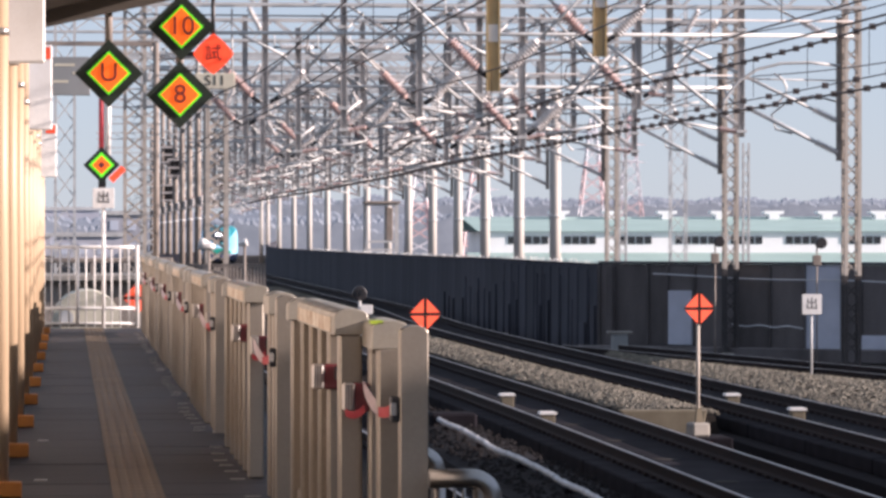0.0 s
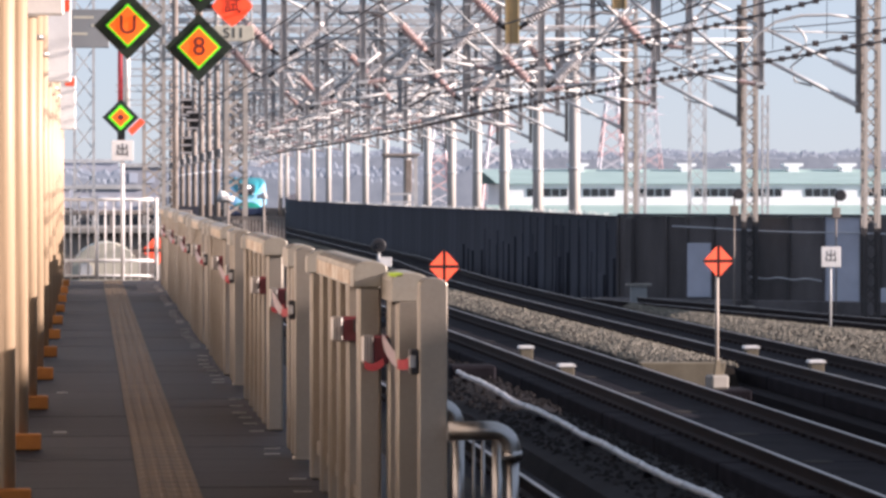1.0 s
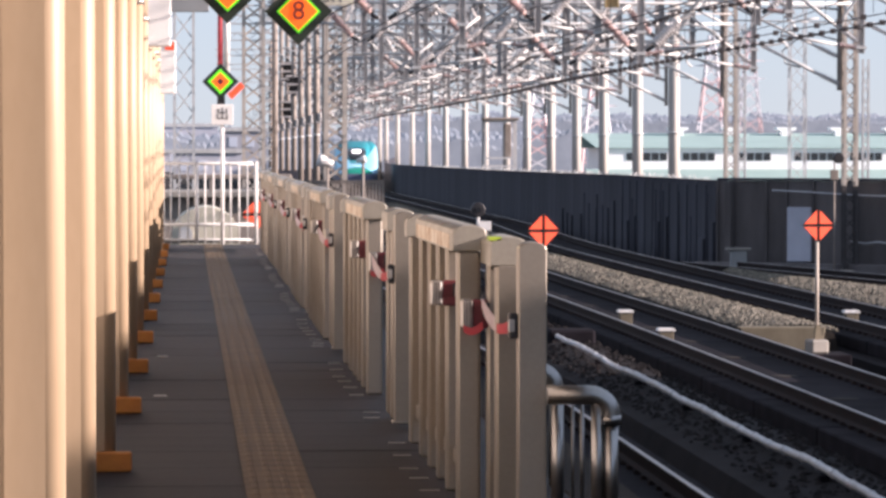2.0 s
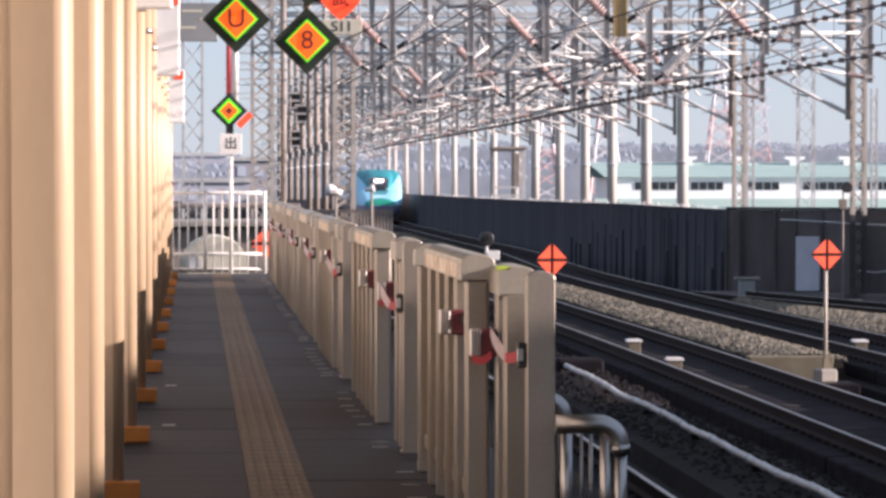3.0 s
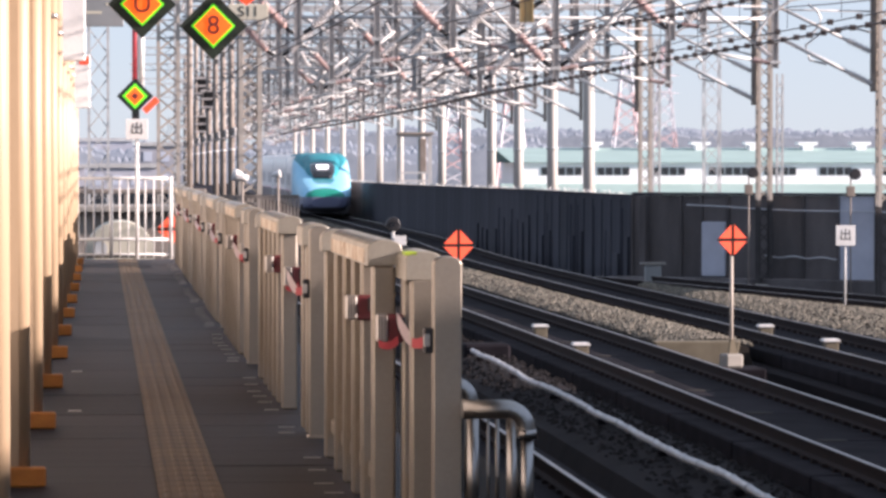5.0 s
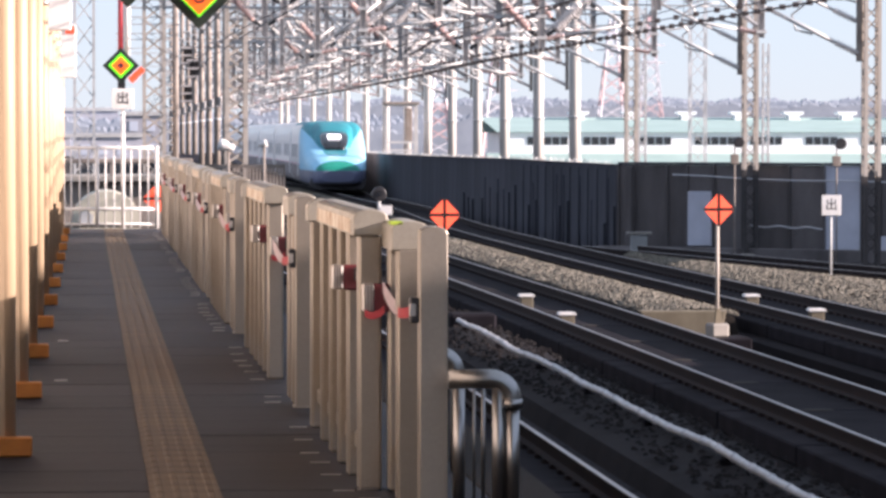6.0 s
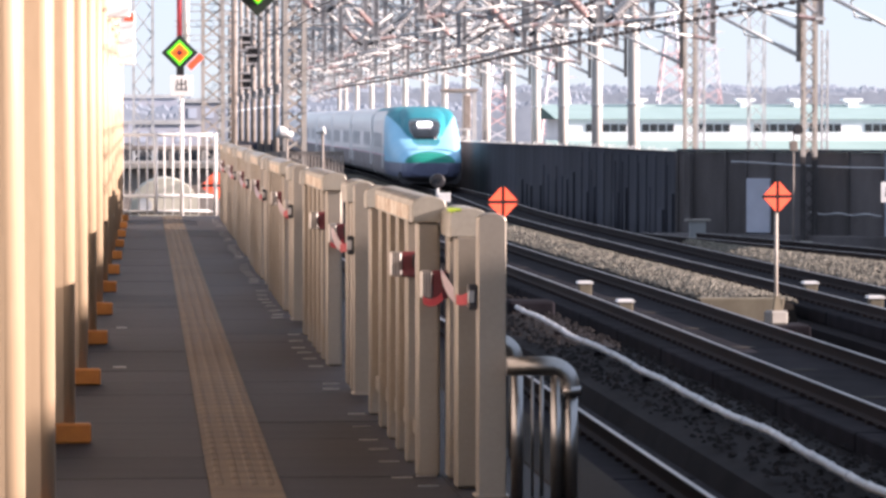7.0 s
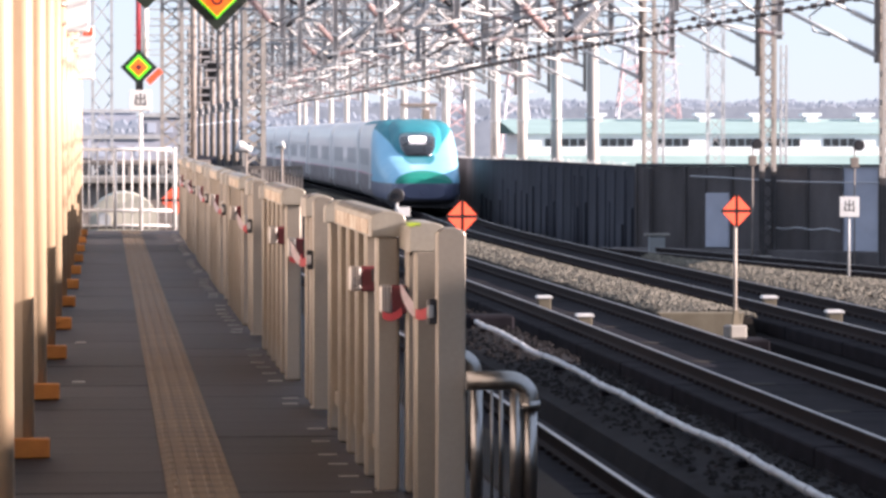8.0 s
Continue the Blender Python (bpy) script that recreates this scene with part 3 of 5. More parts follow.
first = column()
COL_Y, COL_STEP = 10.22, 4.0
first.matrix_basis = pose(-0.432, COL_Y + 0.45, 0)
for k in range(1, 13):
    copy_thing(first, pose(-0.432, COL_Y + COL_STEP * k, 0))
screen = thing("platform_wall", "beige panelled wall behind the columns", "wall", kind="structure")
bm = bmesh.new()
box(bm, -0.02, 0.02, -1.96, 1.96, 0.05, 2.9, 0.01)
pm = mesh_of("panel", bm, M_DADO)
for k in range(13):
    shared("panel", pm, screen, (-0.66, COL_Y + COL_STEP * (k + 0.5), 0))

def hanging_sign(y, z0, z1):
    s = thing("hanging_sign", "white box sign with red lettering fixed to a column", "sign", (-0.33, y, 0), "white box signs")
    bm = bmesh.new()
    box(bm, -0.19, 0.19, -0.07, 0.07, z0, z1, 0.012)
    body = part("body", bm, M_WHITE, s)
    bm = bmesh.new()
    n = int((z1 - z0) / 0.13)
    for k in range(n):
        z = z0 + 0.06 + k * 0.13
        box(bm, -0.17, -0.08, -0.076, -0.072, z, z + 0.09)
    part("lettering", bm, M_RED, body, "red marks")
    bm = bmesh.new()
    box(bm, 0.05, 0.18, -0.078, -0.072, z1 - 0.13, z1 - 0.02)
    part("badge", bm, M_SIGN_ORANGE, body)
    bm = bmesh.new()
    box(bm, -0.12, 0.10, -0.03, 0.03, z1, z1 + 0.5)
    part("hanger", bm, M_SILVER, s)
hanging_sign(24.9, 2.58, 3.3)
hanging_sign(36.54, 2.46, 3.25)
hanging_sign(52.06, 2.24, 2.95)

ROUND = [math.pi * k / 8 for k in range(9)]

def arch_cap(bm, x0, x1, z0, z1, rise, y0, y1):
    """A cap with a low rounded top: z1 is its crown."""
    c, h = (x0 + x1) / 2, (x1 - x0) / 2
    prism(bm, [(x1, z0)] + [(c + h * math.cos(a), z1 - rise + rise * math.sin(a)) for a in ROUND] + [(x0, z0)], y0, y1)
    bmesh.ops.bevel(bm, geom=[e for e in bm.edges if abs(e.verts[0].co.y - e.verts[1].co.y) < 1e-5], offset=0.004, segments=1, affect="EDGES")

def post_mesh(w, d, h):
    bm = bmesh.new()
    box(bm, 0, w, -d / 2, d / 2, 0, h, 0.011)
    return mesh_of("post", bm, M_GATE)

# thin bright slips that stand in for streaks of light on the floor
def light_streaks(g, ys, x):
    bm = bmesh.new()
    box(bm, -0.10, -0.012, -0.012, 0.012, 0.0, 0.003)
    plate = mesh_of("foot_plate", bm, M_SILVER)
    for y in ys:
        shared("foot_plate", plate, g, (x + random.uniform(-0.04, 0.012), y + random.uniform(-0.1, 0.05), 0.001))

def belt_box(g, x, y, z, w=0.130, h=0.108):
    """Pale belt cassette with a maroon head and a dark slot, facing along the platform."""
    bm = bmesh.new()
    box(bm, x, x + w * 0.40, y - 0.075, y, z - h / 2, z + h / 2, 0.008)
    case = part("belt_box", bm, M_SILVER, g)
    bm = bmesh.new()
    box(bm, x + w * 0.40, x + w, y - 0.07, y, z - h / 2 - 0.002, z + h / 2, 0.006)
    head = part("belt_head", bm, M_MAROON, g, "maroon belt head")
    bm = bmesh.new()
    box(bm, x + w * 0.74, x + w * 0.96, y - 0.082, y - 0.071, z - h * 0.12, z + h * 0.40, 0.003)
    part("belt_slot", bm, M_BLACK, head)
    for k in (0.06, 0.17, 0.28):
        bm = bmesh.new()
        box(bm, x + w * k, x + w * (k + 0.035), y - 0.078, y - 0.0755, z - h * 0.46, z + h * 0.46)
        part("groove", bm, M_STEEL_BROWN, case)

def ribbon(g, p0, p1, sag, mat, wide, twist=0.35):
    """A belt that hangs slack between two points, turning as it goes."""
    bm = bmesh.new()
    prev = None
    for k in range(13):
        t = k / 12
        p = Vector(p0).lerp(Vector(p1), t)
        p.z -= sag * 4 * t * (1 - t)
        a = twist * math.sin(2.2 * t)
        dx, dz = wide * math.sin(a), wide * math.cos(a)
        row = [bm.verts.new(v) for v in ((p.x - dx, p.y, p.z + dz), (p.x + dx, p.y, p.z - dz), (p.x + dx, p.y + 0.004, p.z - dz), (p.x - dx, p.y + 0.004, p.z + dz))]
        if prev:
            for i in range(4):
                bm.faces.new((prev[i], row[i], row[(i + 1) % 4], prev[(i + 1) % 4]))
        else:
            bm.faces.new(row)
        prev = row
    bm.faces.new(prev[::-1])
    part("ribbon", bm, mat, g, "slack red belt" if mat == M_RED else "slack pale pink belt")

def long_unit():
    """Fence panel: the front post's left edge stands at x 0, y 0."""
    g = thing("platform_gate", "champagne-coloured fence panel with slim posts under a worn rounded cap", "platform gate", group="fence panels along the platform edge")
    ys = (0.0, 0.68, 1.30, 1.93, 2.60)
    me, rear = post_mesh(0.098, 0.105, 1.075), post_mesh(0.092, 0.085, 1.075)
    for k, y in enumerate(ys):
        shared("post", me if k == 0 else rear, g, (0, y, 0))
    bm = bmesh.new()
    arch_cap(bm, -0.022, 0.122, 1.072, 1.182, 0.034, -0.075, 2.56)
    cap = part("cap", bm, M_CAPWORN, g, "worn rounded cap")
    bm = bmesh.new()
    box(bm, -0.0255, -0.0222, 0.12, 2.42, 1.078, 1.140)
    part("label_strip", bm, M_WORNLABEL, cap, "peeling brown and cream label strip")
    bm = bmesh.new()
    box(bm, 0.03, 0.07, 0.06, 3.42, 0.13, 0.20, 0.006)
    part("bottom_rail", bm, M_GATE, g)
    bm = bmesh.new()
    box(bm, 0.068, 0.088, 0.70, 3.40, 0.20, 1.06)
    part("infill_panel", bm, M_GATE, g)
    # taller end post with its own head
    bm = bmesh.new()
    box(bm, 0, 0.10, 3.40, 3.51, 0, 1.06, 0.011)
    ep = part("end_post", bm, M_GATE, g)
    bm = bmesh.new()
    arch_cap(bm, -0.02, 0.122, 1.055, 1.168, 0.045, 3.36, 3.55)
    part("end_cap", bm, M_CAPWORN, ep)
    light_streaks(g, ys + (3.45,), 0)
    belt_box(g, -0.072, 0.66, 0.872)
    belt_box(g, 0.012, -0.056, 0.812, 0.122, 0.118)
    ribbon(g, (0.035, 0.575, 0.885), (0.030, -0.06, 0.775), 0.03, M_RIBBON_WHITE, 0.020)
    ribbon(g, (0.020, -0.14, 0.750), (0.100, -0.16, 0.765), 0.018, M_RED, 0.016, 0.2)
    return g

def short_unit():
    g = thing("platform_gate", "short champagne fence stub with two posts under a rounded cap", "platform gate", group="fence stubs along the platform edge")
    me = post_mesh(0.105, 0.105, 1.03)
    for y in (0.05, 0.50):
        shared("post", me, g, (0.022, y, 0))
    bm = bmesh.new()
    arch_cap(bm, 0.0, 0.150, 1.024, 1.145, 0.034, 0.0, 0.56)
    part("cap", bm, M_CAPWORN, g, "worn rounded cap")
    bm = bmesh.new()
    box(bm, 0.05, 0.10, 0.1, 0.46, 0.13, 0.20, 0.006)
    part("bottom_rail", bm, M_GATE, g)
    light_streaks(g, (0.05, 0.5), 0.01)
    return g

def end_post():
    p = thing("gate_post", "plain champagne fence post with a rounded head and belt catch", "post", group="fence posts along the platform edge")
    bm = bmesh.new()
    arch_cap(bm, 0.0, 0.112, 0.0, 1.133, 0.03, -0.055, 0.055)
    part("shaft", bm, M_GATE, p)
    bm = bmesh.new()
    box(bm, -0.012, 0.124, -0.07, 0.07, 0.0, 0.012, 0.003)
    part("base_plate", bm, M_GATE, p)
    bm = bmesh.new()
    box(bm, -0.036, 0.0, -0.045, 0.045, 0.748, 0.848, 0.006)
    catch = part("belt_catch", bm, M_BLACK, p, "dark belt catch")
    bm = bmesh.new()
    box(bm, -0.040, -0.014, -0.053, -0.046, 0.775, 0.825, 0.003)
    part("catch_plate", bm, M_SILVER, catch)
    ribbon(p, (-0.082, 0.80, 0.862), (-0.052, 0.36, 0.775), 0.010, M_RIBBON_WHITE, 0.019, -0.7)
    ribbon(p, (-0.054, 0.36, 0.772), (-0.026, -0.02, 0.800), 0.008, M_RED, 0.021, 0.3)
    return p

unit, stub, post = long_unit(), short_unit(), end_post()
unit.matrix_basis = pose(1.135, 16.34, 0)
stub.matrix_basis = pose(1.234, 15.76, 0)
post.matrix_basis = pose(1.313, 15.40, 0)
for x, y in ((1.108, 20.75), (1.075, 28.5), (1.075, 34.8), (1.085, 41.0), (1.095, 47.2), (1.105, 53.4)):
    copy_thing(post, pose(x, y, 0.035))
    copy_thing(stub, pose(x - 0.02, y + 0.36, 0.03))
for x, y in ((1.097, 23.75), (1.075, 30.7), (1.08, 36.9), (1.09, 43.1), (1.10, 49.3), (1.115, 55.4)):
    copy_thing(unit, pose(x, y, 0))
bm = bmesh.new()
box(bm, -0.004, 0.045, 0.0, 0.14, 1.128, 1.142)
part("tape", bm, M_TAPE, stub, "strip of lime green tape")

# stainless guard rail at the platform edge
rail_guard = thing("guard_rail", "polished stainless steel tube railing with thin uprights", "railing")
def hoop(y, x0, x1, z):
    bm = bmesh.new()
    r = 0.085
    pts = [(x0, y, z)] + [(x1 - r + r * math.sin(a), y, z - r + r * math.cos(a)) for a in [math.pi / 2 * k / 8 for k in range(9)]] + [(x1, y, z - r - 0.012)]
    path_tube(bm, pts, 0.038, 16)
    top = part("top_tube", bm, M_STAINLESS, rail_guard)
    bm = bmesh.new()
    tube(bm, (x1, y, 0.0), (x1, y, z - r), 0.029, 16)
    part("leg", bm, M_STAINLESS, rail_guard)
    bm = bmesh.new()
    tube(bm, (x1, y, z - r - 0.03), (x1, y, z - r + 0.006), 0.0415, 16)
    part("collar", bm, M_STAINLESS, top)
hoop(15.15, 1.408, 1.660, 0.537)
hoop(17.25, 1.408, 1.640, 0.515)
for x, y, r, h in ((1.462, 15.28, 0.025, 0.5), (1.606, 15.15, 0.025, 0.51), (1.535, 15.40, 0.006, 0.5), (1.572, 15.40, 0.008, 0.5)):
    bm = bmesh.new()
    tube(bm, (x, y, 0.0), (x, y, h), r, 12)
    part("upright", bm, M_STAINLESS, rail_guard)
bm = bmesh.new()
tube(bm, (1.44, 15.42, 0.505), (1.64, 15.42, 0.505), 0.016, 8)
part("inner_rail", bm, M_STAINLESS, rail_guard)

for x, y in ((-0.175, 28.1), (-0.16, 23.6)):
    stud = thing("floor_plate", "thin bright metal plate set in the platform floor", "floor plate", (x, y, 0), "metal plates in the floor")
    bm = bmesh.new()
    box(bm, -0.04, 0.04, -0.035, 0.035, 0.0, 0.008, 0.002)
    part("plate", bm, M_STAINLESS, stud)

# white fence across the platform end
endf = thing("end_fence", "white painted steel fence across the platform end", "fence")
for z, r in ((1.27, 0.028), (0.30, 0.028), (0.06, 0.02)):
    bm = bmesh.new()
    tube(bm, (-0.40, 61.9, z), (1.13, 61.9, z), r, 8)
    part("rail", bm, M_WHITE, endf)
for k in range(12):
    x = -0.38 + 0.135 * k
    bm = bmesh.new()
    big = k in (0, 4, 11)
    tube(bm, (x, 61.9, 0.0), (x, 61.9, 1.27 + (0.03 if big else 0)), 0.034 if big else 0.015, 8)
    part("post" if big else "bar", bm, M_WHITE, endf)
bm = bmesh.new()
box(bm, -0.5, 1.25, 62.05, 62.25, 0.0, 0.05, 0.01)
tagged(part("kerb", bm, M_CONCRETE), "pale concrete kerb at the platform end", "kerb", kind="structure")

# ---- lamp boards and signs over the platform ----
def diamond(bm, c, r, y0, y1):
    x, z = c
    return prism(bm, [(x, z - r), (x + r, z), (x, z + r), (x - r, z)], y0, y1)

def lamp_board(name, label, at, r, text, hang):
    b = thing(name, label, "indicator sign", at, "diamond indicator boards")
    bm = bmesh.new()
    diamond(bm, (0, 0), r, 0, 0.10)
    case = part("case", bm, M_DARKGREEN, b)
    bm = bmesh.new()
    diamond(bm, (0, 0), r * 0.645, -0.010, -0.001)
    part("border_light", bm, M_LED_GREEN, case, "glowing lime green border")
    bm = bmesh.new()
    diamond(bm, (0, 0), r * 0.565, -0.020, -0.011)
    part("face", bm, M_LED_ORANGE, case, "glowing orange face")
    if text:
        words(text, r * 0.78, M_MAROON, case, (0, -0.026, 0), name="figure")
    if hang > 0:
        bm = bmesh.new()
        tube(bm, (0, 0.05, r * 0.9), (0, 0.05, hang), 0.035, 8)
        part("hanger", bm, M_STEEL_BROWN, b)
    return b

lamp_board("indicator_board", "black diamond board with glowing orange letter U", (0.347, 32.7, 2.836), 0.285, "U", 0.62)
lamp_board("indicator_board", "black diamond board with glowing orange number 10", (0.955, 32.7, 3.228), 0.285, "10", 0.40)
lamp_board("indicator_board", "black diamond board with glowing orange figure 8", (0.942, 32.7, 2.656), 0.285, "8", 0.32)
star = thing("stop_badge", "small orange-red diamond lamp badge beside the boards", "indicator sign", (1.225, 32.75, 3.005))
bm = bmesh.new()
prism(bm, [(math.copysign(abs(math.sin(a)) ** 1.7, math.sin(a)) * 0.170, math.copysign(abs(math.cos(a)) ** 1.7, math.cos(a)) * 0.170) for a in [2 * math.pi * k / 32 for k in range(32)]], 0, 0.05)
part("face", bm, M_LED_RED, star)
words("試", 0.15, M_MAROON, star, (0, -0.004, 0), name="figure")
bm = bmesh.new()
tube(bm, (-0.30, 0.03, 0.0), (0.0, 0.06, 0.0), 0.02, 6)
tube(bm, (0.0, 0.07, 0.0), (0.0, 0.07, 0.62), 0.02, 6)
part("bracket", bm, M_BLACK, star)

# exit mark painted on a white plate: strokes of the character
def exit_mark(parent, at, s, mat):
    return words("出", s * 0.8, mat, parent, at)

post_sign = thing("signal_post", "white post with exit plate and small glowing diamond board", "sign post", (0.535, 61.2, 0))
bm = bmesh.new()
tube(bm, (0.03, 0, 0), (0.03, 0, 1.95), 0.032, 10)
part("pole", bm, M_WHITE, post_sign)
bm = bmesh.new()
box(bm, -0.14, 0.20, -0.06, -0.035, 1.88, 2.20, 0.005)
part("plate", bm, M_WHITE, post_sign)
exit_mark(post_sign, (0.03, -0.063, 2.04), 0.26, M_BLACK)
bm = bmesh.new()
diamond(bm, (0, 2.56), 0.285, -0.05, 0.03)
part("case", bm, M_DARKGREEN, post_sign)
bm = bmesh.new()
box(bm, -0.05, 0.07, -0.04, 0.03, 2.18, 2.34)
part("neck", bm, M_BLACK, post_sign)
bm = bmesh.new()
diamond(bm, (0, 2.56), 0.20, -0.060, -0.051)
part("border_light", bm, M_LED_GREEN, post_sign, "glowing lime green border")
bm = bmesh.new()
diamond(bm, (0, 2.56), 0.145, -0.070, -0.061)
part("face", bm, M_LED_ORANGE, post_sign, "glowing orange face")
bm = bmesh.new()
diamond(bm, (0, 2.56), 0.055, -0.076, -0.071)
part("figure", bm, M_MAROON, post_sign)
bm = bmesh.new()
vs = [(0.11, 2.36), (0.31, 2.55), (0.38, 2.48), (0.18, 2.28)]
prism(bm, vs, -0.075, -0.06)
part("tag", bm, M_LED_RED, post_sign, "glowing red-orange tag")
bm = bmesh.new()
tube(bm, (0.0, 0, 2.78), (0.0, 0, 4.0), 0.045, 10)
part("red_tube", bm, M_RED, post_sign, "red painted tube")
bm = bmesh.new()
tube(bm, (0.10, 0, 2.70), (0.10, 0, 4.0), 0.05, 10)
part("white_tube", bm, M_WHITE, post_sign)

gb = thing("grey_signboard", "grey board hung on a brown steel gantry", "signboard", (0, 61.5, 0))
bm = bmesh.new()
box(bm, -0.36, 0.36, 0, 0.06, 3.66, 4.27, 0.01)
part("board", bm, M_GREYBOARD, gb)
bm = bmesh.new()
for k, (x0, x1) in enumerate(((-0.22, 0.02), (0.08, 0.2), (-0.2, 0.12))):
    box(bm, x0, x1, -0.005, -0.001, 3.86 + 0.13 * k, 3.90 + 0.13 * k)
part("lettering", bm, M_CREAM, gb)
bm = bmesh.new()
tube(bm, (-0.62, 0.1, 4.48), (1.42, 0.1, 4.48), 0.05, 4)
part("crossbar", bm, M_STEEL_BROWN, gb)
for x in (-0.60, 1.40):
    bm = bmesh.new()
    tube(bm, (x, 0.1, 0.0), (x, 0.1, 4.5), 0.05, 8)
    part("gantry_post", bm, M_STEEL_BROWN, gb)

sb = thing("track_number_board", "cream board with track number on a bracket", "signboard", (3.42, 90.4, 5.02))
bm = bmesh.new()
box(bm, -0.46, 0.46, 0, 0.06, -0.18, 0.18, 0.01)
part("board", bm, M_CREAM, sb)
words("S11", 0.34, M_BLACK, sb, (0.0, -0.006, 0))
bm = bmesh.new()
for x in (-0.4, 0.4):
    tube(bm, (x, 0.05, 0.17), (x, 0.30, 1.7), 0.025, 6)
part("hanger", bm, M_STEEL, sb)

# ---- signs and small equipment on the tracks ----
def cross_sign(at, foot, label):
    s = thing("cross_sign", label, "railway sign", at, "orange cross signs", rz=14)
    r = 0.265
    bm = bmesh.new()
    diamond(bm, (0, 0), r, 0.004, 0.016)
    backing = part("backing", bm, M_MATTBLACK, s)
    g = 0.026
    for sx in (-1, 1):
        for sz in (-1, 1):
            bm = bmesh.new()
            prism(bm, [(sx * g, sz * g), (sx * (r - g * 1.05), sz * g), (sx * g, sz * (r - g * 1.05))], -0.004, 0.003)
            part("quadrant", bm, M_SIGN_ORANGE, backing)
    bm = bmesh.new()
    tube(bm, (0, 0.05, 0.15), (0, 0.05, foot - at[2] + 0.1), 0.028, 10)
    part("pole", bm, M_STEEL_TAN, s)
    bm = bmesh.new()
    box(bm, -0.15, 0.15, -0.1, 0.2, foot - at[2], foot - at[2] + 0.22, 0.03)
    part("footing", bm, M_CONCRETE, s)
    bm = bmesh.new()
    prism(bm, [(-0.06, foot - at[2] + 0.2), (0.08, foot - at[2] + 0.2), (0.03, foot - at[2] + 0.45), (-0.03, foot - at[2] + 0.45)], 0.0, 0.06)
    part("gusset", bm, M_OLDCONCRETE, s)
    return s
cross_sign((9.93, 60.7, 0.30), -1.72, "orange diamond cross sign on a pale pole with concrete footing")
cross_sign((5.52, 60.0, 0.235), -2.12, "orange diamond cross sign between the tracks")
cross_sign((1.18, 65.5, 0.40), -2.12, "orange diamond cross sign beyond the end fence")

bm = bmesh.new()
box(bm, 9.5, 10.4, 60.3, 61.4, -2.12, -1.723, 0.02)
tagged(part("sign_pad", bm, M_SLAB), "dark concrete pad under the cross sign", "concrete pad", kind="structure")

def plate_sign():
    s = thing("exit_sign", "white square plate with exit character on a thin post", "railway sign", (16.0, 82.8, 0))
    bm = bmesh.new()
    box(bm, -0.21, 0.21, -0.02, 0.0, -0.27, 0.17, 0.006)
    part("plate", bm, M_WHITE, s)
    exit_mark(s, (0, -0.021, -0.05), 0.34, M_BLACK)
    bm = bmesh.new()
    tube(bm, (0, 0.03, -1.7), (0, 0.03, 0.1), 0.026, 8)
    part("post", bm, M_STEEL, s)
plate_sign()

def track_box():
    b = thing("track_box", "low grey equipment box with a white lid beside a rail", "equipment box", group="equipment boxes on the tracks")
    bm = bmesh.new()
    box(bm, -0.11, 0.11, -0.15, 0.15, -1.72, -1.465, 0.01)
    part("case", bm, M_OLDCONCRETE, b)
    bm = bmesh.new()
    prism(bm, [(-0.14, -1.462), (-0.145, -1.45), (-0.12, -1.42), (0.12, -1.42), (0.145, -1.45), (0.14, -1.462)], -0.17, 0.17)
    part("lid", bm, M_WHITE, b, "white lid")
    return b
tb = track_box()
tb.matrix_basis = pose(7.80, 63.0, 0)
for x, y in ((7.95, 70.2), (12.02, 69.8), (12.12, 64.0)):
    copy_thing(tb, pose(x, y, 0))

marker = thing("round_marker", "dark round signal disc on a post with a white plate", "railway signal", (5.0, 66.6, 0.46))
bm = bmesh.new()
lathe(bm, (0, -0.03, 0), (0, 0.10, 0), ((0, 0.11), (0.1, 0.125), (1, 0.125)), 20)
part("disc", bm, M_BLACK, marker)
bm = bmesh.new()
lathe(bm, (0, -0.032, 0), (0, -0.05, 0), ((0, 0.05), (1, 0.05)), 16)
part("lens", bm, M_GLASS_DARK, marker)
bm = bmesh.new()
tube(bm, (0, 0.05, 0), (0, 0.05, -2.58), 0.03, 8)
part("post", bm, M_STEEL, marker)
bm = bmesh.new()
box(bm, 0.02, 0.22, -0.02, 0.0, -0.36, -0.20, 0.004)
part("plate", bm, M_WHITE, marker)

conduit = thing("trackside_conduit", "pale wavy cable conduit lying along the track", "cable")
bm = bmesh.new()
path_tube(bm, [(5.972 + 0.022 * math.sin(y * 0.55) + 0.010 * math.sin(y * 1.7 + 1) + 0.008 * math.sin(y * 4.1), y, -1.515 + 0.012 * math.sin(y * 0.9)) for y in [24 + 0.4 * k for k in range(123)]], 0.040, 8)
part("pipe", bm, M_CABLE, conduit)
bm = bmesh.new()
for k in range(10):
    y = 26 + 5 * k
    box(bm, 5.90, 6.05, y - 0.04, y + 0.04, -1.7, -1.555)
part("saddle", bm, M_SLAB, conduit, kind="stuff")
bm = bmesh.new()
for k in range(48):
    y = 24.6 + k
    x, z = 5.972 + 0.022 * math.sin(y * 0.55) + 0.010 * math.sin(y * 1.7 + 1), -1.515 + 0.012 * math.sin(y * 0.9)
    tube(bm, (x, y - 0.03, z), (x, y + 0.03, z), 0.048, 8)
part("joint", bm, M_CABLE, conduit, kind="stuff")

block = thing("concrete_block", "dark concrete block beside the cable conduit", "concrete block", (6.2, 62.5, 0))
bm = bmesh.new()
box(bm, -0.35, 0.40, 0, 0.8, -2.1, -1.42, 0.04)
part("body", bm, M_SLAB, block)

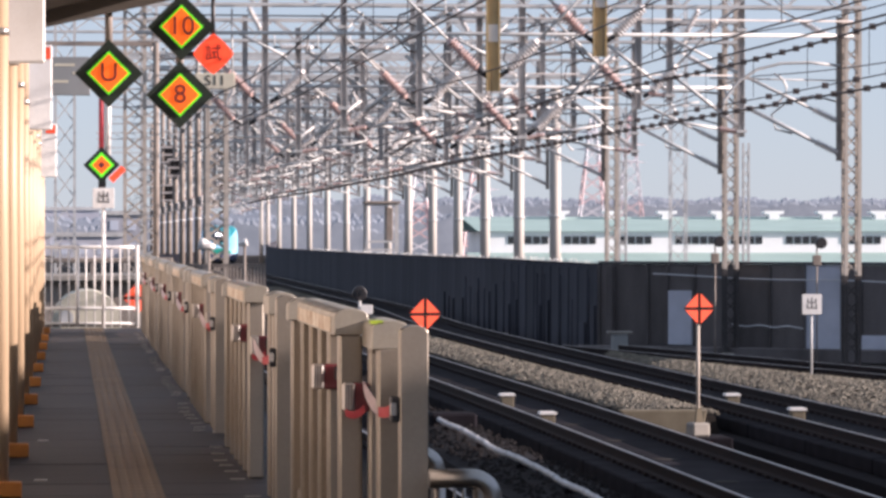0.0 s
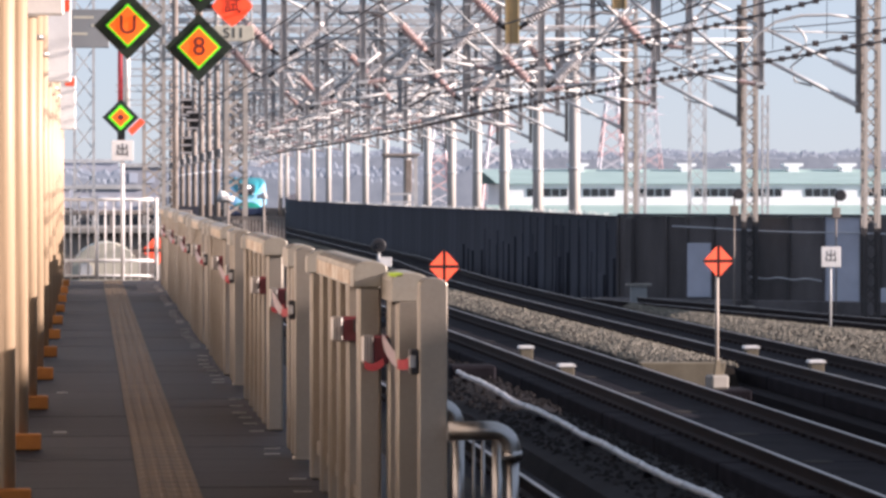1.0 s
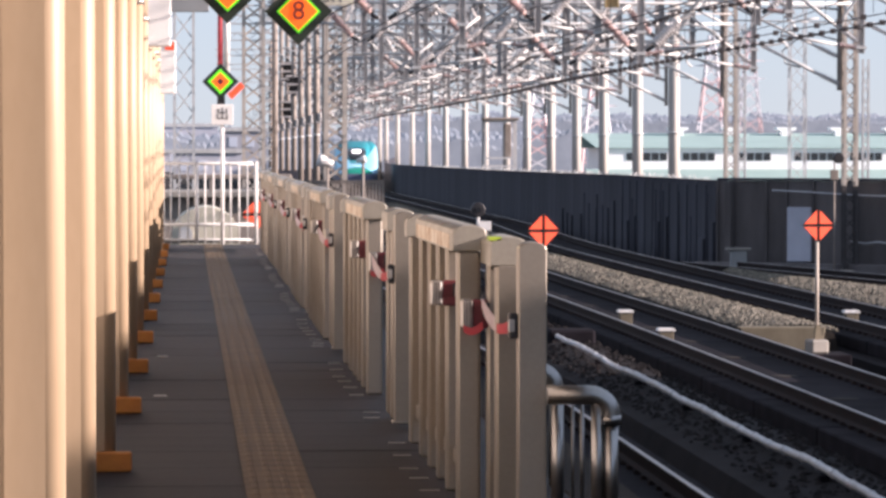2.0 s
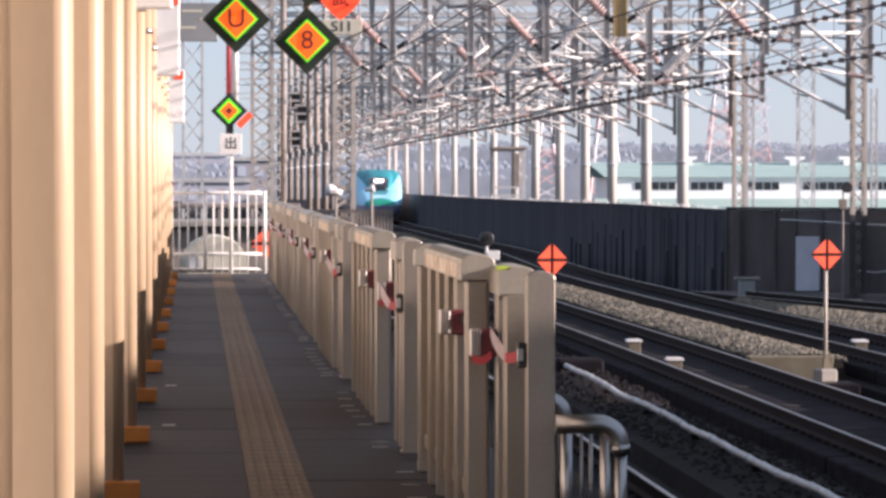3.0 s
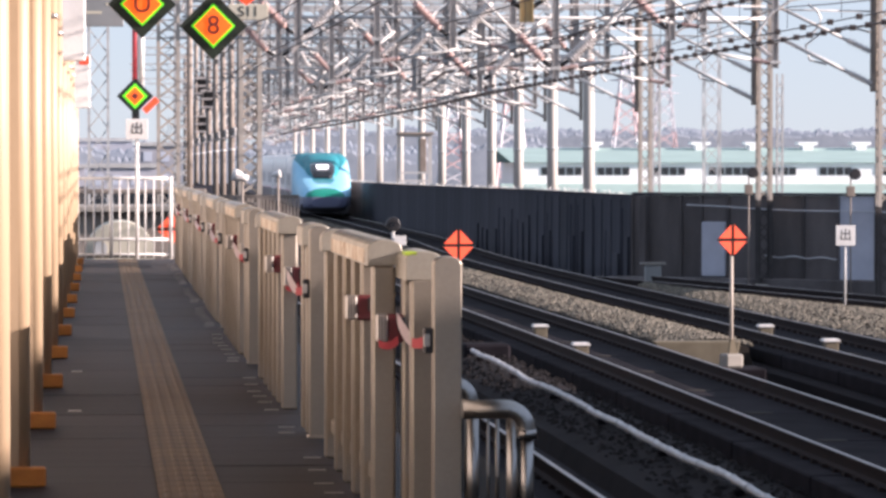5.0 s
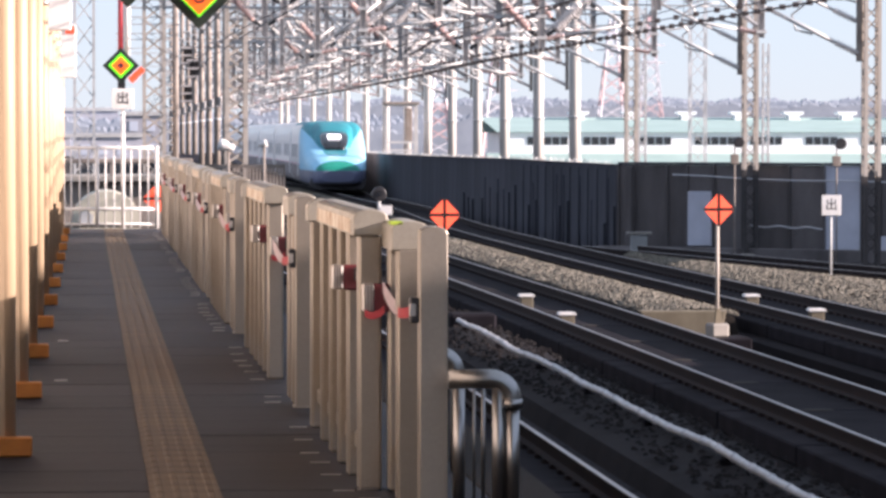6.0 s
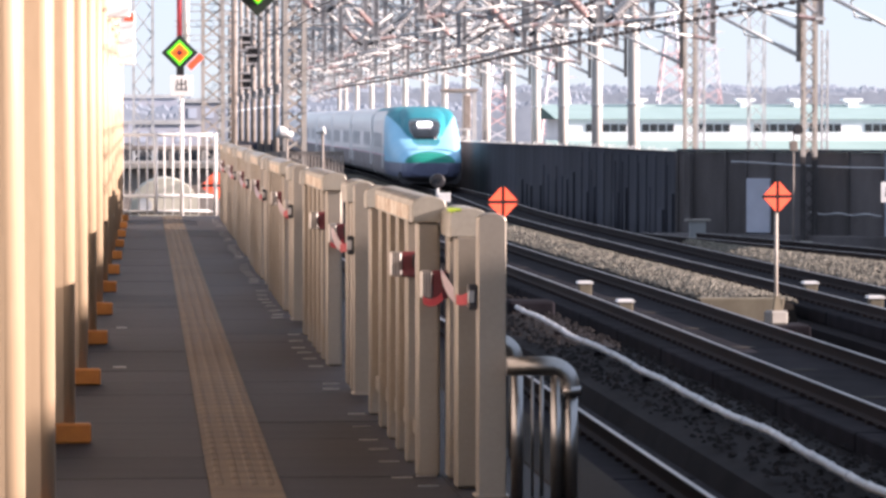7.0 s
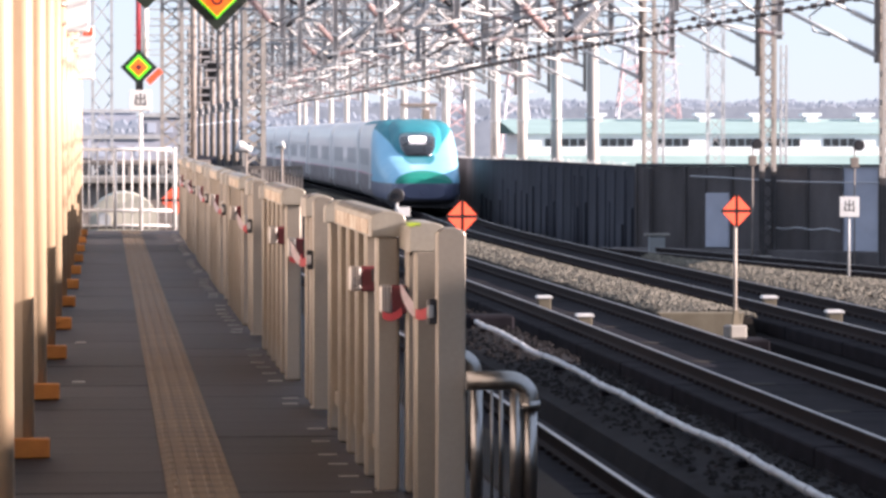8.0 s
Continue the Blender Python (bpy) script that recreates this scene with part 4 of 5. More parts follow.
# ---- masts, gantries and overhead line ----
def lattice_meshes(w, h, pitch, legs=0.075, lace=0.032):
    bm = bmesh.new()
    box(bm, -legs / 2, legs / 2, -legs / 2, legs / 2, 0, h)
    leg = (bm, legs)
    lacing = bmesh.new()
    n = int(h / pitch)
    c = [(-w / 2, -w / 2), (w / 2, -w / 2), (w / 2, w / 2), (-w / 2, w / 2)]
    for i in range(4):
        a, b = c[i], c[(i + 1) % 4]
        for k in range(n):
            z0, z1 = k * pitch, (k + 1) * pitch
            p, q = (a, b) if k % 2 else (b, a)
            tube(lacing, (*p, z0), (*q, z1), lace, 4, caps=False)
    return bm, lacing, c

def lattice_mast(at, w, h, label, mat, pitch=None, rz=0, legs=0.075, lace=0.032, dark_h=0.0):
    """The lower section, as high as the last argument, is darker steel."""
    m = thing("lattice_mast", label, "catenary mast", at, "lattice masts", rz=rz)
    sections = [(0.0, dark_h, M_DARK_BASE, "base_leg", "base_lacing"), (dark_h, h, mat, "leg", "lacing")] if dark_h else [(0.0, h, mat, "leg", "lacing")]
    for z0, z1, mt, n1, n2 in sections:
        leg, lacing, c = lattice_meshes(w, z1 - z0, pitch or w * 0.8, legs, lace)
        lm = mesh_of(n1, leg, mt)
        for x, y in c:
            shared(n1, lm, m, (x, y, z0))
        part(n2, lacing, mt, m, kind="stuff").location.z = z0
    bm = bmesh.new()
    box(bm, -w * 0.8, w * 0.8, -w * 0.8, w * 0.8, -0.15, 0.25, 0.03)
    part("footing", bm, M_CONCRETE, m)
    return m

BASE = -2.12
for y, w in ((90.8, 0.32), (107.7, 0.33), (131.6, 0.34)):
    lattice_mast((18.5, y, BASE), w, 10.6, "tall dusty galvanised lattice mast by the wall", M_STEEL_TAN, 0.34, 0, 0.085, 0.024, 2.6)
lattice_mast((1.57, 91.0, BASE), 0.46, 10.6, "tall weathered lattice mast beyond the platform", M_STEEL_TAN)
lattice_mast((2.25, 107.7, BASE), 0.40, 10.6, "tall weathered lattice mast beyond the platform", M_STEEL)
lattice_mast((5.62, 147.0, BASE), 0.70, 10.6, "broad dusty lattice mast between tracks", M_STEEL_TAN, 0.5, 0, 0.17, 0.07)
lattice_mast((-0.05, 86.0, BASE), 0.42, 11.5, "slender lattice mast with open zigzag bracing", M_STEEL, 0.55, 0, 0.06, 0.02)

def ribbed(bm, a, b, r, n):
    prof = [(0, r * 0.35)]
    for k in range(n):
        f = 0.06 + 0.88 * k / n
        prof += [(f, r * 0.42), (f + 0.25 / n, r), (f + 0.5 / n, r * 0.95), (f + 0.55 / n, r * 0.42)]
    prof.append((1, r * 0.35))
    return lathe(bm, a, b, prof, 9)

def pole(at, h, mat, r, label):
    p = thing("catenary_pole", label, "catenary pole", at, "round poles")
    bm = bmesh.new()
    lathe(bm, (0, 0, 0), (0, 0, h), ((0, r), (1, r * 0.86)), 14)
    part("shaft", bm, mat, p)
    bm = bmesh.new()
    lathe(bm, (0, 0, 0), (0, 0, 0.09), ((0, r + 0.02), (1, r + 0.02)), 12)
    band = mesh_of("band", bm, M_STEEL)
    for z in (h - 0.5, h - 2.1, 4.2):
        shared("band", band, p, (0, 0, z))
    if mat == M_STEEL_BROWN:
        bm = bmesh.new()
        ribbed(bm, (0.16, -0.16, 4.85), (0.16, -0.16, 5.25), 0.13, 4)
        part("insulator", bm, M_INSUL, p, "white post insulator")
        bm = bmesh.new()
        box(bm, -0.05, 0.22, -0.22, 0.02, 4.78, 4.85)
        part("bracket_arm", bm, M_STEEL_DULL, p)
    return p

GANTRIES = [78.0, 90.8, 107.7, 131.6, 147.0, 159.0, 172.0, 184.0, 197.0, 211.0, 226.0, 243.0, 262.0, 283.0, 306.0, 332.0, 362.0, 398.0, 440.0]
def right_x(y):
    return 18.5 if y < 215 else line_x(y) + 5.3
def left_x(y):
    return {78.0: 1.5, 90.8: 1.57, 107.7: 2.25, 131.6: 2.3, 147.0: 5.52}.get(y, line_x(y, -4.2) - 3.25)

pale = pole((18.5, 159.0, BASE), 9.2, M_POLE, 0.23, "pale round concrete catenary pole behind the barrier")
for y in GANTRIES[4:]:
    if y != 159.0:
        copy_thing(pale, pose(right_x(y), y, BASE))
brown = pole((left_x(159.0), 159.0, BASE), 11.5, M_STEEL_BROWN, 0.15, "weathered brown steel pole in a row between tracks")
for y in GANTRIES[6:14]:
    copy_thing(brown, pose(left_x(y), y, BASE))

def switch_box(at, w, h):
    e = thing("switch_box", "dark line switch in a frame on a brown pole", "line switch", at, "line switches")
    bm = bmesh.new()
    box(bm, -w / 2, w / 2, -0.32, -0.16, -h / 2, h / 2, 0.03)
    part("case", bm, M_MATTBLACK, e)
    bm = bmesh.new()
    for z in (-h * 0.42, 0.0, h * 0.42):
        box(bm, -w * 0.8, w * 0.8, -0.36, -0.14, z - 0.06, z + 0.06, 0.01)
    part("clamp_arms", bm, M_STEEL_DULL, e)
    return e
for y, z in ((226.0, 6.0), (226.0, 3.8), (211.0, 5.0)):
    switch_box((left_x(y), y, z), 0.55, 1.05)

def truss(x0, x1, y, z0, z1, d):
    t = thing("gantry_beam", "galvanised lattice beam spanning the tracks", "gantry beam", (x0, y, 0), "gantry beams")
    L = x1 - x0
    bm = bmesh.new()
    box(bm, 0, L, -0.035, 0.035, -0.035, 0.035)
    ch = mesh_of("chord", bm, M_STEEL)
    for yy in (-d / 2, d / 2):
        for zz in (z0, z1):
            shared("chord", ch, t, (0, yy, zz))
    bm = bmesh.new()
    n = max(4, int(L / 0.62))
    for k in range(n):
        a, b = L * k / n, L * (k + 1) / n
        for yy in (-d / 2, d / 2):
            tube(bm, (a, yy, z0 if k % 2 else z1), (b, yy, z1 if k % 2 else z0), 0.022, 4, caps=False)
        for zz in (z0, z1):
            tube(bm, (a, -d / 2 if k % 2 else d / 2, zz), (b, d / 2 if k % 2 else -d / 2, zz), 0.018, 4, caps=False)
    part("lacing", bm, M_STEEL, t, kind="stuff")
    return t
for i, y in enumerate(GANTRIES):
    truss(left_x(y) - 0.3, right_x(y) + 0.3, y, 6.82, 7.38, 0.5)
    if i % 2 == 1 or 3 < i < 8:
        truss(left_x(y) - 4, right_x(y) + 0.3, y + 0.6, 8.3, 8.75, 0.4)

def bracket(side, tan=False, dark=False):
    """Drop post from the beam at x 0, with stays and insulators reaching to the wires at x = side * 1.5."""
    name = "drop_bracket"
    e = thing(name, "grey drop post with a pair of slanting porcelain insulators" if dark else "tan drop post with porcelain insulators" if tan else "dark drop post with pipe cantilever and porcelain insulators", "catenary bracket", group="brackets over the tracks")
    low = 3.95 if dark else 4.35 if tan else 3.7
    bm = bmesh.new()
    if dark:
        box(bm, -0.06, 0.06, -0.012, 0.012, low, 7.25)
        box(bm, -0.075, -0.055, -0.06, 0.06, low, 7.25)
        box(bm, 0.055, 0.075, -0.06, 0.06, low, 7.25)
    elif tan:
        box(bm, -0.14, 0.14, -0.02, 0.02, low, 7.0)
        box(bm, -0.14, -0.11, -0.09, 0.09, low, 7.0)
        box(bm, 0.11, 0.14, -0.09, 0.09, low, 7.0)
    else:
        box(bm, -0.07, 0.07, -0.012, 0.012, low, 7.25)
        box(bm, -0.075, -0.055, -0.07, 0.07, low, 7.25)
        box(bm, 0.055, 0.075, -0.07, 0.07, low, 7.25)
    part("drop_post", bm, M_TANPOST if tan and not dark else M_STEEL_DULL, e)
    if tan:
        for s in (-1, 1):
            bm = bmesh.new()
            ribbed(bm, (s * 0.30, 0, low + 0.42), (s * 0.92, 0, low + 1.05), 0.13, 11)
            part("insulator", bm, M_INSUL_PINK if s < 0 else M_INSUL, e)
            bm = bmesh.new()
            tube(bm, (s * 0.12, 0, low + 0.30), (s * 0.30, 0, low + 0.42), 0.05, 8)
            part("socket", bm, M_BLACK, e)
            bm = bmesh.new()
            tube(bm, (s * 0.92, 0, low + 1.05), (s * 2.3, 0, low + 2.4), 0.03, 8)
            part("stay", bm, M_STEEL, e)
        bm = bmesh.new()
        if dark:
            path_tube(bm, [(-2.2, 0.1, low + 2.2), (-2.6, 0.1, low + 1.9), (-2.65, 0.1, low + 1.5), (-2.3, 0.1, low + 1.3), (-1.7, 0.1, low + 1.35), (-1.1, 0.05, low + 1.3), (-0.7, 0.0, low + 0.95)], 0.032, 6)
            part("jumper", bm, M_STEEL_DULL, e, "looping grey jumper cable")
        else:
            box(bm, -0.13, 0.13, -0.024, -0.021, low + 1.0, low + 1.35)
            part("label_plate", bm, M_WHITE, e)
        return e
    s = side
    bm = bmesh.new()
    tube(bm, (s * 0.45, 0, low + 0.55), (s * 1.75, 0, low + 1.55), 0.045, 8)
    part("top_pipe", bm, M_STEEL, e)
    bm = bmesh.new()
    tube(bm, (s * 0.55, 0, low + 0.20), (s * 1.9, 0, low + 0.42), 0.035, 8)
    part("lower_pipe", bm, M_STEEL, e)
    bm = bmesh.new()
    path_tube(bm, [(s * (1.0 + 0.9 * math.sin(a)), 0, low + 0.62 - 0.42 * (1 - math.cos(a)) + 0.2) for a in [math.pi * k / 10 for k in range(8)]], 0.025, 6)
    part("steady_arm", bm, M_STEEL, e)
    for (x0, z0), (x1, z1), m in (((0.08, 0.26), (0.45, 0.55), M_INSUL), ((0.08, 0.12), (0.55, 0.20), M_INSUL_PINK)):
        bm = bmesh.new()
        ribbed(bm, (s * x0, 0, low + z0), (s * x1, 0, low + z1), 0.075, 8)
        part("insulator", bm, m, e)
    bm = bmesh.new()
    ribbed(bm, (s * 0.55, 0.0, 6.45), (s * 1.25, 0.0, 6.0), 0.08, 10)
    part("insulator", bm, M_INSUL, e)
    for a, b in (((s * 0.09, 0, 6.75), (s * 0.55, 0, 6.45)), ((s * 1.25, 0, 6.0), (s * 1.9, 0, 5.55))):
        bm = bmesh.new()
        tube(bm, a, b, 0.03, 6)
        part("stay", bm, M_STEEL, e)
    bm = bmesh.new()
    path_tube(bm, [(s * 1.25, 0, 6.0), (s * 1.5, 0.05, 5.7), (s * 1.75, 0.1, 5.65), (s * 1.95, 0.1, 5.85), (s * 1.9, 0.05, 6.2), (s * 1.5, 0, 6.35), (s * 0.6, 0, 6.3)], 0.022, 6)
    part("jumper", bm, M_WIRE, e)
    bm = bmesh.new()
    box(bm, -0.12, 0.12, -0.09, 0.09, 0, 0.07)
    cm = mesh_of("clamp", bm, M_STEEL)
    for z in (low + 0.1, low + 0.6, 6.2):
        shared("clamp", cm, e, (0, 0, z))
    return e

tanb = bracket(1, True)
tanb.matrix_basis = pose(8.55, 78.0, 0)
copy_thing(tanb, pose(10.75, 78.2, 0.72))
twin = bracket(1, True, True)
twin.matrix_basis = pose(8.22, 90.8, 0.27)
for x, y, z in ((8.16, 107.7, 0.12), (10.65, 90.8, -0.45), (10.5, 107.7, -0.4), (8.1, 131.6, 0.2), (10.6, 131.6, 0.0), (8.3, 147.0, 0.1), (4.6, 90.8, 0.3), (4.9, 107.7, 0.25), (13.2, 107.7, 0.35), (13.4, 90.8, 0.45)):
    copy_thing(twin, pose(x, y, z))
rt, lf = bracket(1), bracket(-1)
for i, y in enumerate(GANTRIES):
    if i == 0:
        continue
    for off, b, sh in ((-1.6, rt, 0.0), (-5.8, rt, 0.05), (3.6, lf, 0.1), (-2.6, lf, 0.25), (1.9, lf, 0.6)):
        x = line_x(y, off)
        if x > right_x(y) - 0.8 or x < left_x(y) + 0.8:
            continue
        copy_thing(b, pose(x, y + random.uniform(-0.1, 0.1), sh + random.uniform(-0.25, 0.3)))
rt.matrix_basis, lf.matrix_basis = pose(line_x(485, -1.6), 485, 0), pose(line_x(485, 3.6), 485, 0)
truss(line_x(485) - 9, line_x(485) + 6, 485, 6.82, 7.38, 0.5)

# tubular cross spans under the beams, with clamps and insulators
def cross_span(x0, x1, y, z):
    e = thing("cross_span", "grey tubular span with clamps and white insulators under a gantry", "catenary span", (x0, y, z), "tubular cross spans")
    L = x1 - x0
    bm = bmesh.new()
    tube(bm, (0, 0, 0), (L, 0, 0), 0.045, 8)
    part("span_tube", bm, M_STEEL, e)
    bm = bmesh.new()
    tube(bm, (0, 0, 0.42), (L, 0, 0.34), 0.02, 6)
    part("tie_rod", bm, M_STEEL_DULL, e)
    for k in range(3):
        x = L * (0.2 + 0.27 * k) + random.uniform(-0.5, 0.5)
        bm = bmesh.new()
        ribbed(bm, (x, 0, 0.06), (x + random.choice((-0.3, 0.3)), 0, 0.62), 0.08, 8)
        part("insulator", bm, M_INSUL, e)
        bm = bmesh.new()
        tube(bm, (x - 0.5, 0, -0.02), (x + 0.6, 0, -0.55), 0.03, 6)
        part("strut", bm, M_STEEL, e)
for i, y in enumerate(GANTRIES[1:17]):
    cross_span(left_x(y), right_x(y), y - 0.25, (6.15, 5.55, 5.75, 5.1)[i % 4])

# side brackets on the right-hand masts
def mast_arm():
    e = thing("mast_bracket", "grey pipe bracket fixed to a mast with white insulators", "catenary bracket", group="brackets on the masts")
    for nm, a, b, r in (("brace", (-0.25, 0, 3.35), (-2.5, 0, 4.45), 0.05), ("top_tube", (-0.25, 0, 4.1), (-3.2, 0, 5.5), 0.04), ("tie", (-0.3, 0, 5.1), (-3.4, 0, 5.15), 0.022)):
        bm = bmesh.new()
        tube(bm, a, b, r, 8)
        part(nm, bm, M_STEEL, e)
    for a, b in (((-0.3, 0, 3.38), (-0.9, 0, 3.67)), ((-0.35, 0, 4.15), (-0.95, 0, 4.44))):
        bm = bmesh.new()
        ribbed(bm, a, b, 0.085, 9)
        part("insulator", bm, M_INSUL, e)
    bm = bmesh.new()
    path_tube(bm, [(-2.3 + 0.75 * math.sin(a), 0, 4.9 + 0.45 * math.cos(a)) for a in [math.pi * (0.2 + 1.3 * k / 10) for k in range(11)]], 0.028, 6)
    part("hoop", bm, M_STEEL, e)
    bm = bmesh.new()
    path_tube(bm, [(-0.3, -0.1, 5.45), (-1.0, -0.1, 5.52), (-1.7, -0.1, 5.5), (-2.3, -0.1, 5.35), (-2.75, -0.1, 5.05), (-3.05, -0.1, 4.65), (-3.15, -0.1, 4.25)], 0.036, 8)
    part("bent_tube", bm, M_STEEL, e)
    bm = bmesh.new()
    ribbed(bm, (-0.4, -0.1, 6.05), (-1.25, -0.1, 6.5), 0.09, 11)
    part("insulator", bm, M_INSUL, e)
    bm = bmesh.new()
    tube(bm, (-1.25, -0.1, 6.5), (-2.4, -0.1, 7.1), 0.028, 6)
    part("stay", bm, M_STEEL, e)
    bm = bmesh.new()
    path_tube(bm, [(-0.3, 0.1, 4.6), (-0.9, 0.1, 4.75), (-1.5, 0.1, 4.62), (-1.9, 0.1, 4.3), (-1.8, 0.1, 3.95), (-1.4, 0.1, 3.85)], 0.026, 6)
    part("jumper", bm, M_STEEL, e)
    bm = bmesh.new()
    box(bm, -0.36, -0.24, -0.06, 0.06, 3.2, 6.6)
    part("rail_post", bm, M_STEEL_BROWN, e)
    return e
arm = mast_arm()
arm.matrix_basis = pose(18.5, 90.8, 0)
for y in (107.7, 131.6, 147.0, 159.0, 172.0, 184.0, 197.0, 211.0):
    copy_thing(arm, pose(18.5, y, random.uniform(-0.2, 0.2)))

# wires: messenger, contact wire, feeders
def wire(off, z, r, y0=30.0, y1=480.0, sag=0.0, beads=0.0, zig=0.0, name="overhead_wire", label="dark overhead wire running along the track"):
    w = thing(name, label, "overhead wire", group="overhead wires")
    pts, y = [], y0
    while y <= y1:
        ph = (y % 48) / 48
        pts.append((line_x(y, off) + zig * math.sin(y / 15), y, z - sag * 4 * ph * (1 - ph)))
        y += 4 if y < 200 else 12
    bm = bmesh.new()
    path_tube(bm, pts, r, 5)
    part("conductor", bm, M_WIRE, w)
    if beads:
        bm = bmesh.new()
        y = max(y0, 55) + 1
        while y < 300:
            ph = (y % 48) / 48
            x, zz = line_x(y, off) + zig * math.sin(y / 15), z - sag * 4 * ph * (1 - ph)
            k = 0.038 + 0.016 * min(1, y / 120)
            box(bm, x - k, x + k, y - 0.06, y + 0.06, zz - k, zz + k)
            y += beads
        part("clip", bm, M_WIRE, w, kind="stuff")
    return w

def droppers(off, za, zb, sag):
    w = thing("dropper_wires", "thin vertical hangers between the overhead wires", "overhead wire")
    bm = bmesh.new()
    y = 40.0
    while y < 300:
        ph = (y % 48) / 48
        tube(bm, (line_x(y, off), y, za - sag * 4 * ph * (1 - ph)), (line_x(y, off), y, zb), 0.007, 3, caps=False)
        y += 5
    part("hanger", bm, M_WIRE, w, kind="stuff")

for off, z in ((0.0, 3.75), (-4.2, 3.75), (-8.6, 3.75)):
    step = 1.25 if off == 0 else 0.0
    wire(off, z, 0.02 if off == 0 else 0.013, beads=step, zig=0.12)
    wire(off, z + 0.22, 0.012, beads=2.5 * (off == 0), sag=0.04)
    wire(off, z + 1.15, 0.022 if off == 0 else 0.015, sag=0.25, beads=step)
    droppers(off, z + 1.15, z + 0.22, 0.25)
for off, z, sag in ((-1.6, 6.5, 0.5), (2.9, 6.3, 0.5), (-6.2, 6.6, 0.4), (5.2, 7.9, 0.6), (4.6, 5.4, 0.4), (-2.6, 8.2, 0.6), (3.9, 8.6, 0.6)):
    wire(off, z, 0.014, sag=sag, name="feeder_wire", label="dark sagging feeder cable between the gantries")

def strain_insulator(x, y, z):
    e = thing("strain_insulator", "white ribbed porcelain strain insulator on a beam", "insulator", (x, y, z), "strain insulators")
    bm = bmesh.new()
    ribbed(bm, (-0.48, 0, 0), (0.48, 0, 0), 0.1, 14)
    part("porcelain", bm, M_INSUL, e)
    for sx in (-1, 1):
        bm = bmesh.new()
        tube(bm, (sx * 0.48, 0, 0), (sx * 0.62, 0, 0), 0.03, 6)
        part("end_fitting", bm, M_BLACK, e)
        bm = bmesh.new()
        tube(bm, (sx * 0.6, 0, 0), (sx * 0.6, 0.05, 0.35), 0.02, 6)
        part("hanger", bm, M_STEEL, e)
for x, y, z in ((9.4, 90.5, 6.6), (8.4, 107.4, 6.62), (6.3, 107.4, 6.62), (11.2, 131.3, 6.62), (9.0, 146.7, 6.62)):
    strain_insulator(x, y, z)

# ---- the train ----
def ring_points(w, top, bot, sq, n=200):
    """Half-round-topped body section: w half width, sq how square the shoulders are."""
    mid = bot + (top - bot) * 0.45
    raw = []
    for k in range(360):
        a = 2 * math.pi * k / 360
        c, s = math.cos(a), math.sin(a)
        x = w * math.copysign(abs(c) ** sq, c)
        z = mid + ((top - mid) if s > 0 else (mid - bot)) * math.copysign(abs(s) ** sq, s)
        raw.append((x, z))
    # even spacing round the outline
    raw.append(raw[0])
    run = [0.0]
    for p, q in zip(raw, raw[1:]):
        run.append(run[-1] + math.hypot(q[0] - p[0], q[1] - p[1]))
    at = [run[-1] * k / n for k in range(n)]
    pts = list(zip(np.interp(at, run, [p[0] for p in raw]), np.interp(at, run, [p[1] for p in raw])))
    return pts

# distance from the tip, half width, top and bottom above the rail, squareness
NOSE = [(0.0, 0.80, 1.10, 0.55, 0.62), (0.2, 1.05, 1.32, 0.40, 0.58), (0.7, 1.26, 1.52, 0.30, 0.54), (1.6, 1.40, 1.68, 0.24, 0.50), (3.0, 1.50, 1.82, 0.20, 0.47), (5.0, 1.57, 1.98, 0.2, 0.45),
        (6.5, 1.62, 2.18, 0.2, 0.43), (8.0, 1.65, 2.52, 0.2, 0.41), (9.5, 1.675, 2.88, 0.2, 0.39), (11.0, 1.675, 3.22, 0.2, 0.37), (12.5, 1.675, 3.50, 0.2, 0.36), (14.0, 1.675, 3.62, 0.2, 0.35), (15.0, 1.675, 3.65, 0.2, 0.35), (26.2, 1.675, 3.65, 0.2, 0.35)]

def squeeze(y):
    return y * 0.75 if y <= 15 else 11.25 + (y - 15) * 14.95 / 11.2

def loft(bm, rows, cap0=True, cap1=True):
    rings = [[bm.verts.new((x, y, z)) for x, z in ring_points(w, t, b, q)] for y, w, t, b, q in rows]
    for A, B in zip(rings, rings[1:]):
        n = len(A)
        for k in range(n):
            bm.faces.new((A[k], A[(k + 1) % n], B[(k + 1) % n], B[k])).smooth = True
    if cap0:
        bm.faces.new(rings[0])
    if cap1:
        bm.faces.new(rings[-1][::-1])

def paint(bm):
    """0 turquoise, 1 pale cheeks, 2 dark skirt, 3 lower side greyed as shade, 4 bumper, 5 upper side whitened as sky
    reflection, 6 green panel.
    """
    for f in bm.faces:
        c = f.calc_center_median()
        ax = abs(c.x)
        if c.z < 0.5:
            k = 2
        elif c.y < 14.0:
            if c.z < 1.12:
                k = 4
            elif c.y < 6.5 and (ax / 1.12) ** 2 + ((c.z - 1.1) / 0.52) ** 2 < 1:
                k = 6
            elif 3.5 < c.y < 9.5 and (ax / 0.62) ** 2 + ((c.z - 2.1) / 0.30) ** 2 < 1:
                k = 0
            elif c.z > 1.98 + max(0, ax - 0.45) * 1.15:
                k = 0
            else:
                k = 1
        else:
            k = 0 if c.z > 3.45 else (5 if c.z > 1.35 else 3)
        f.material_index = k

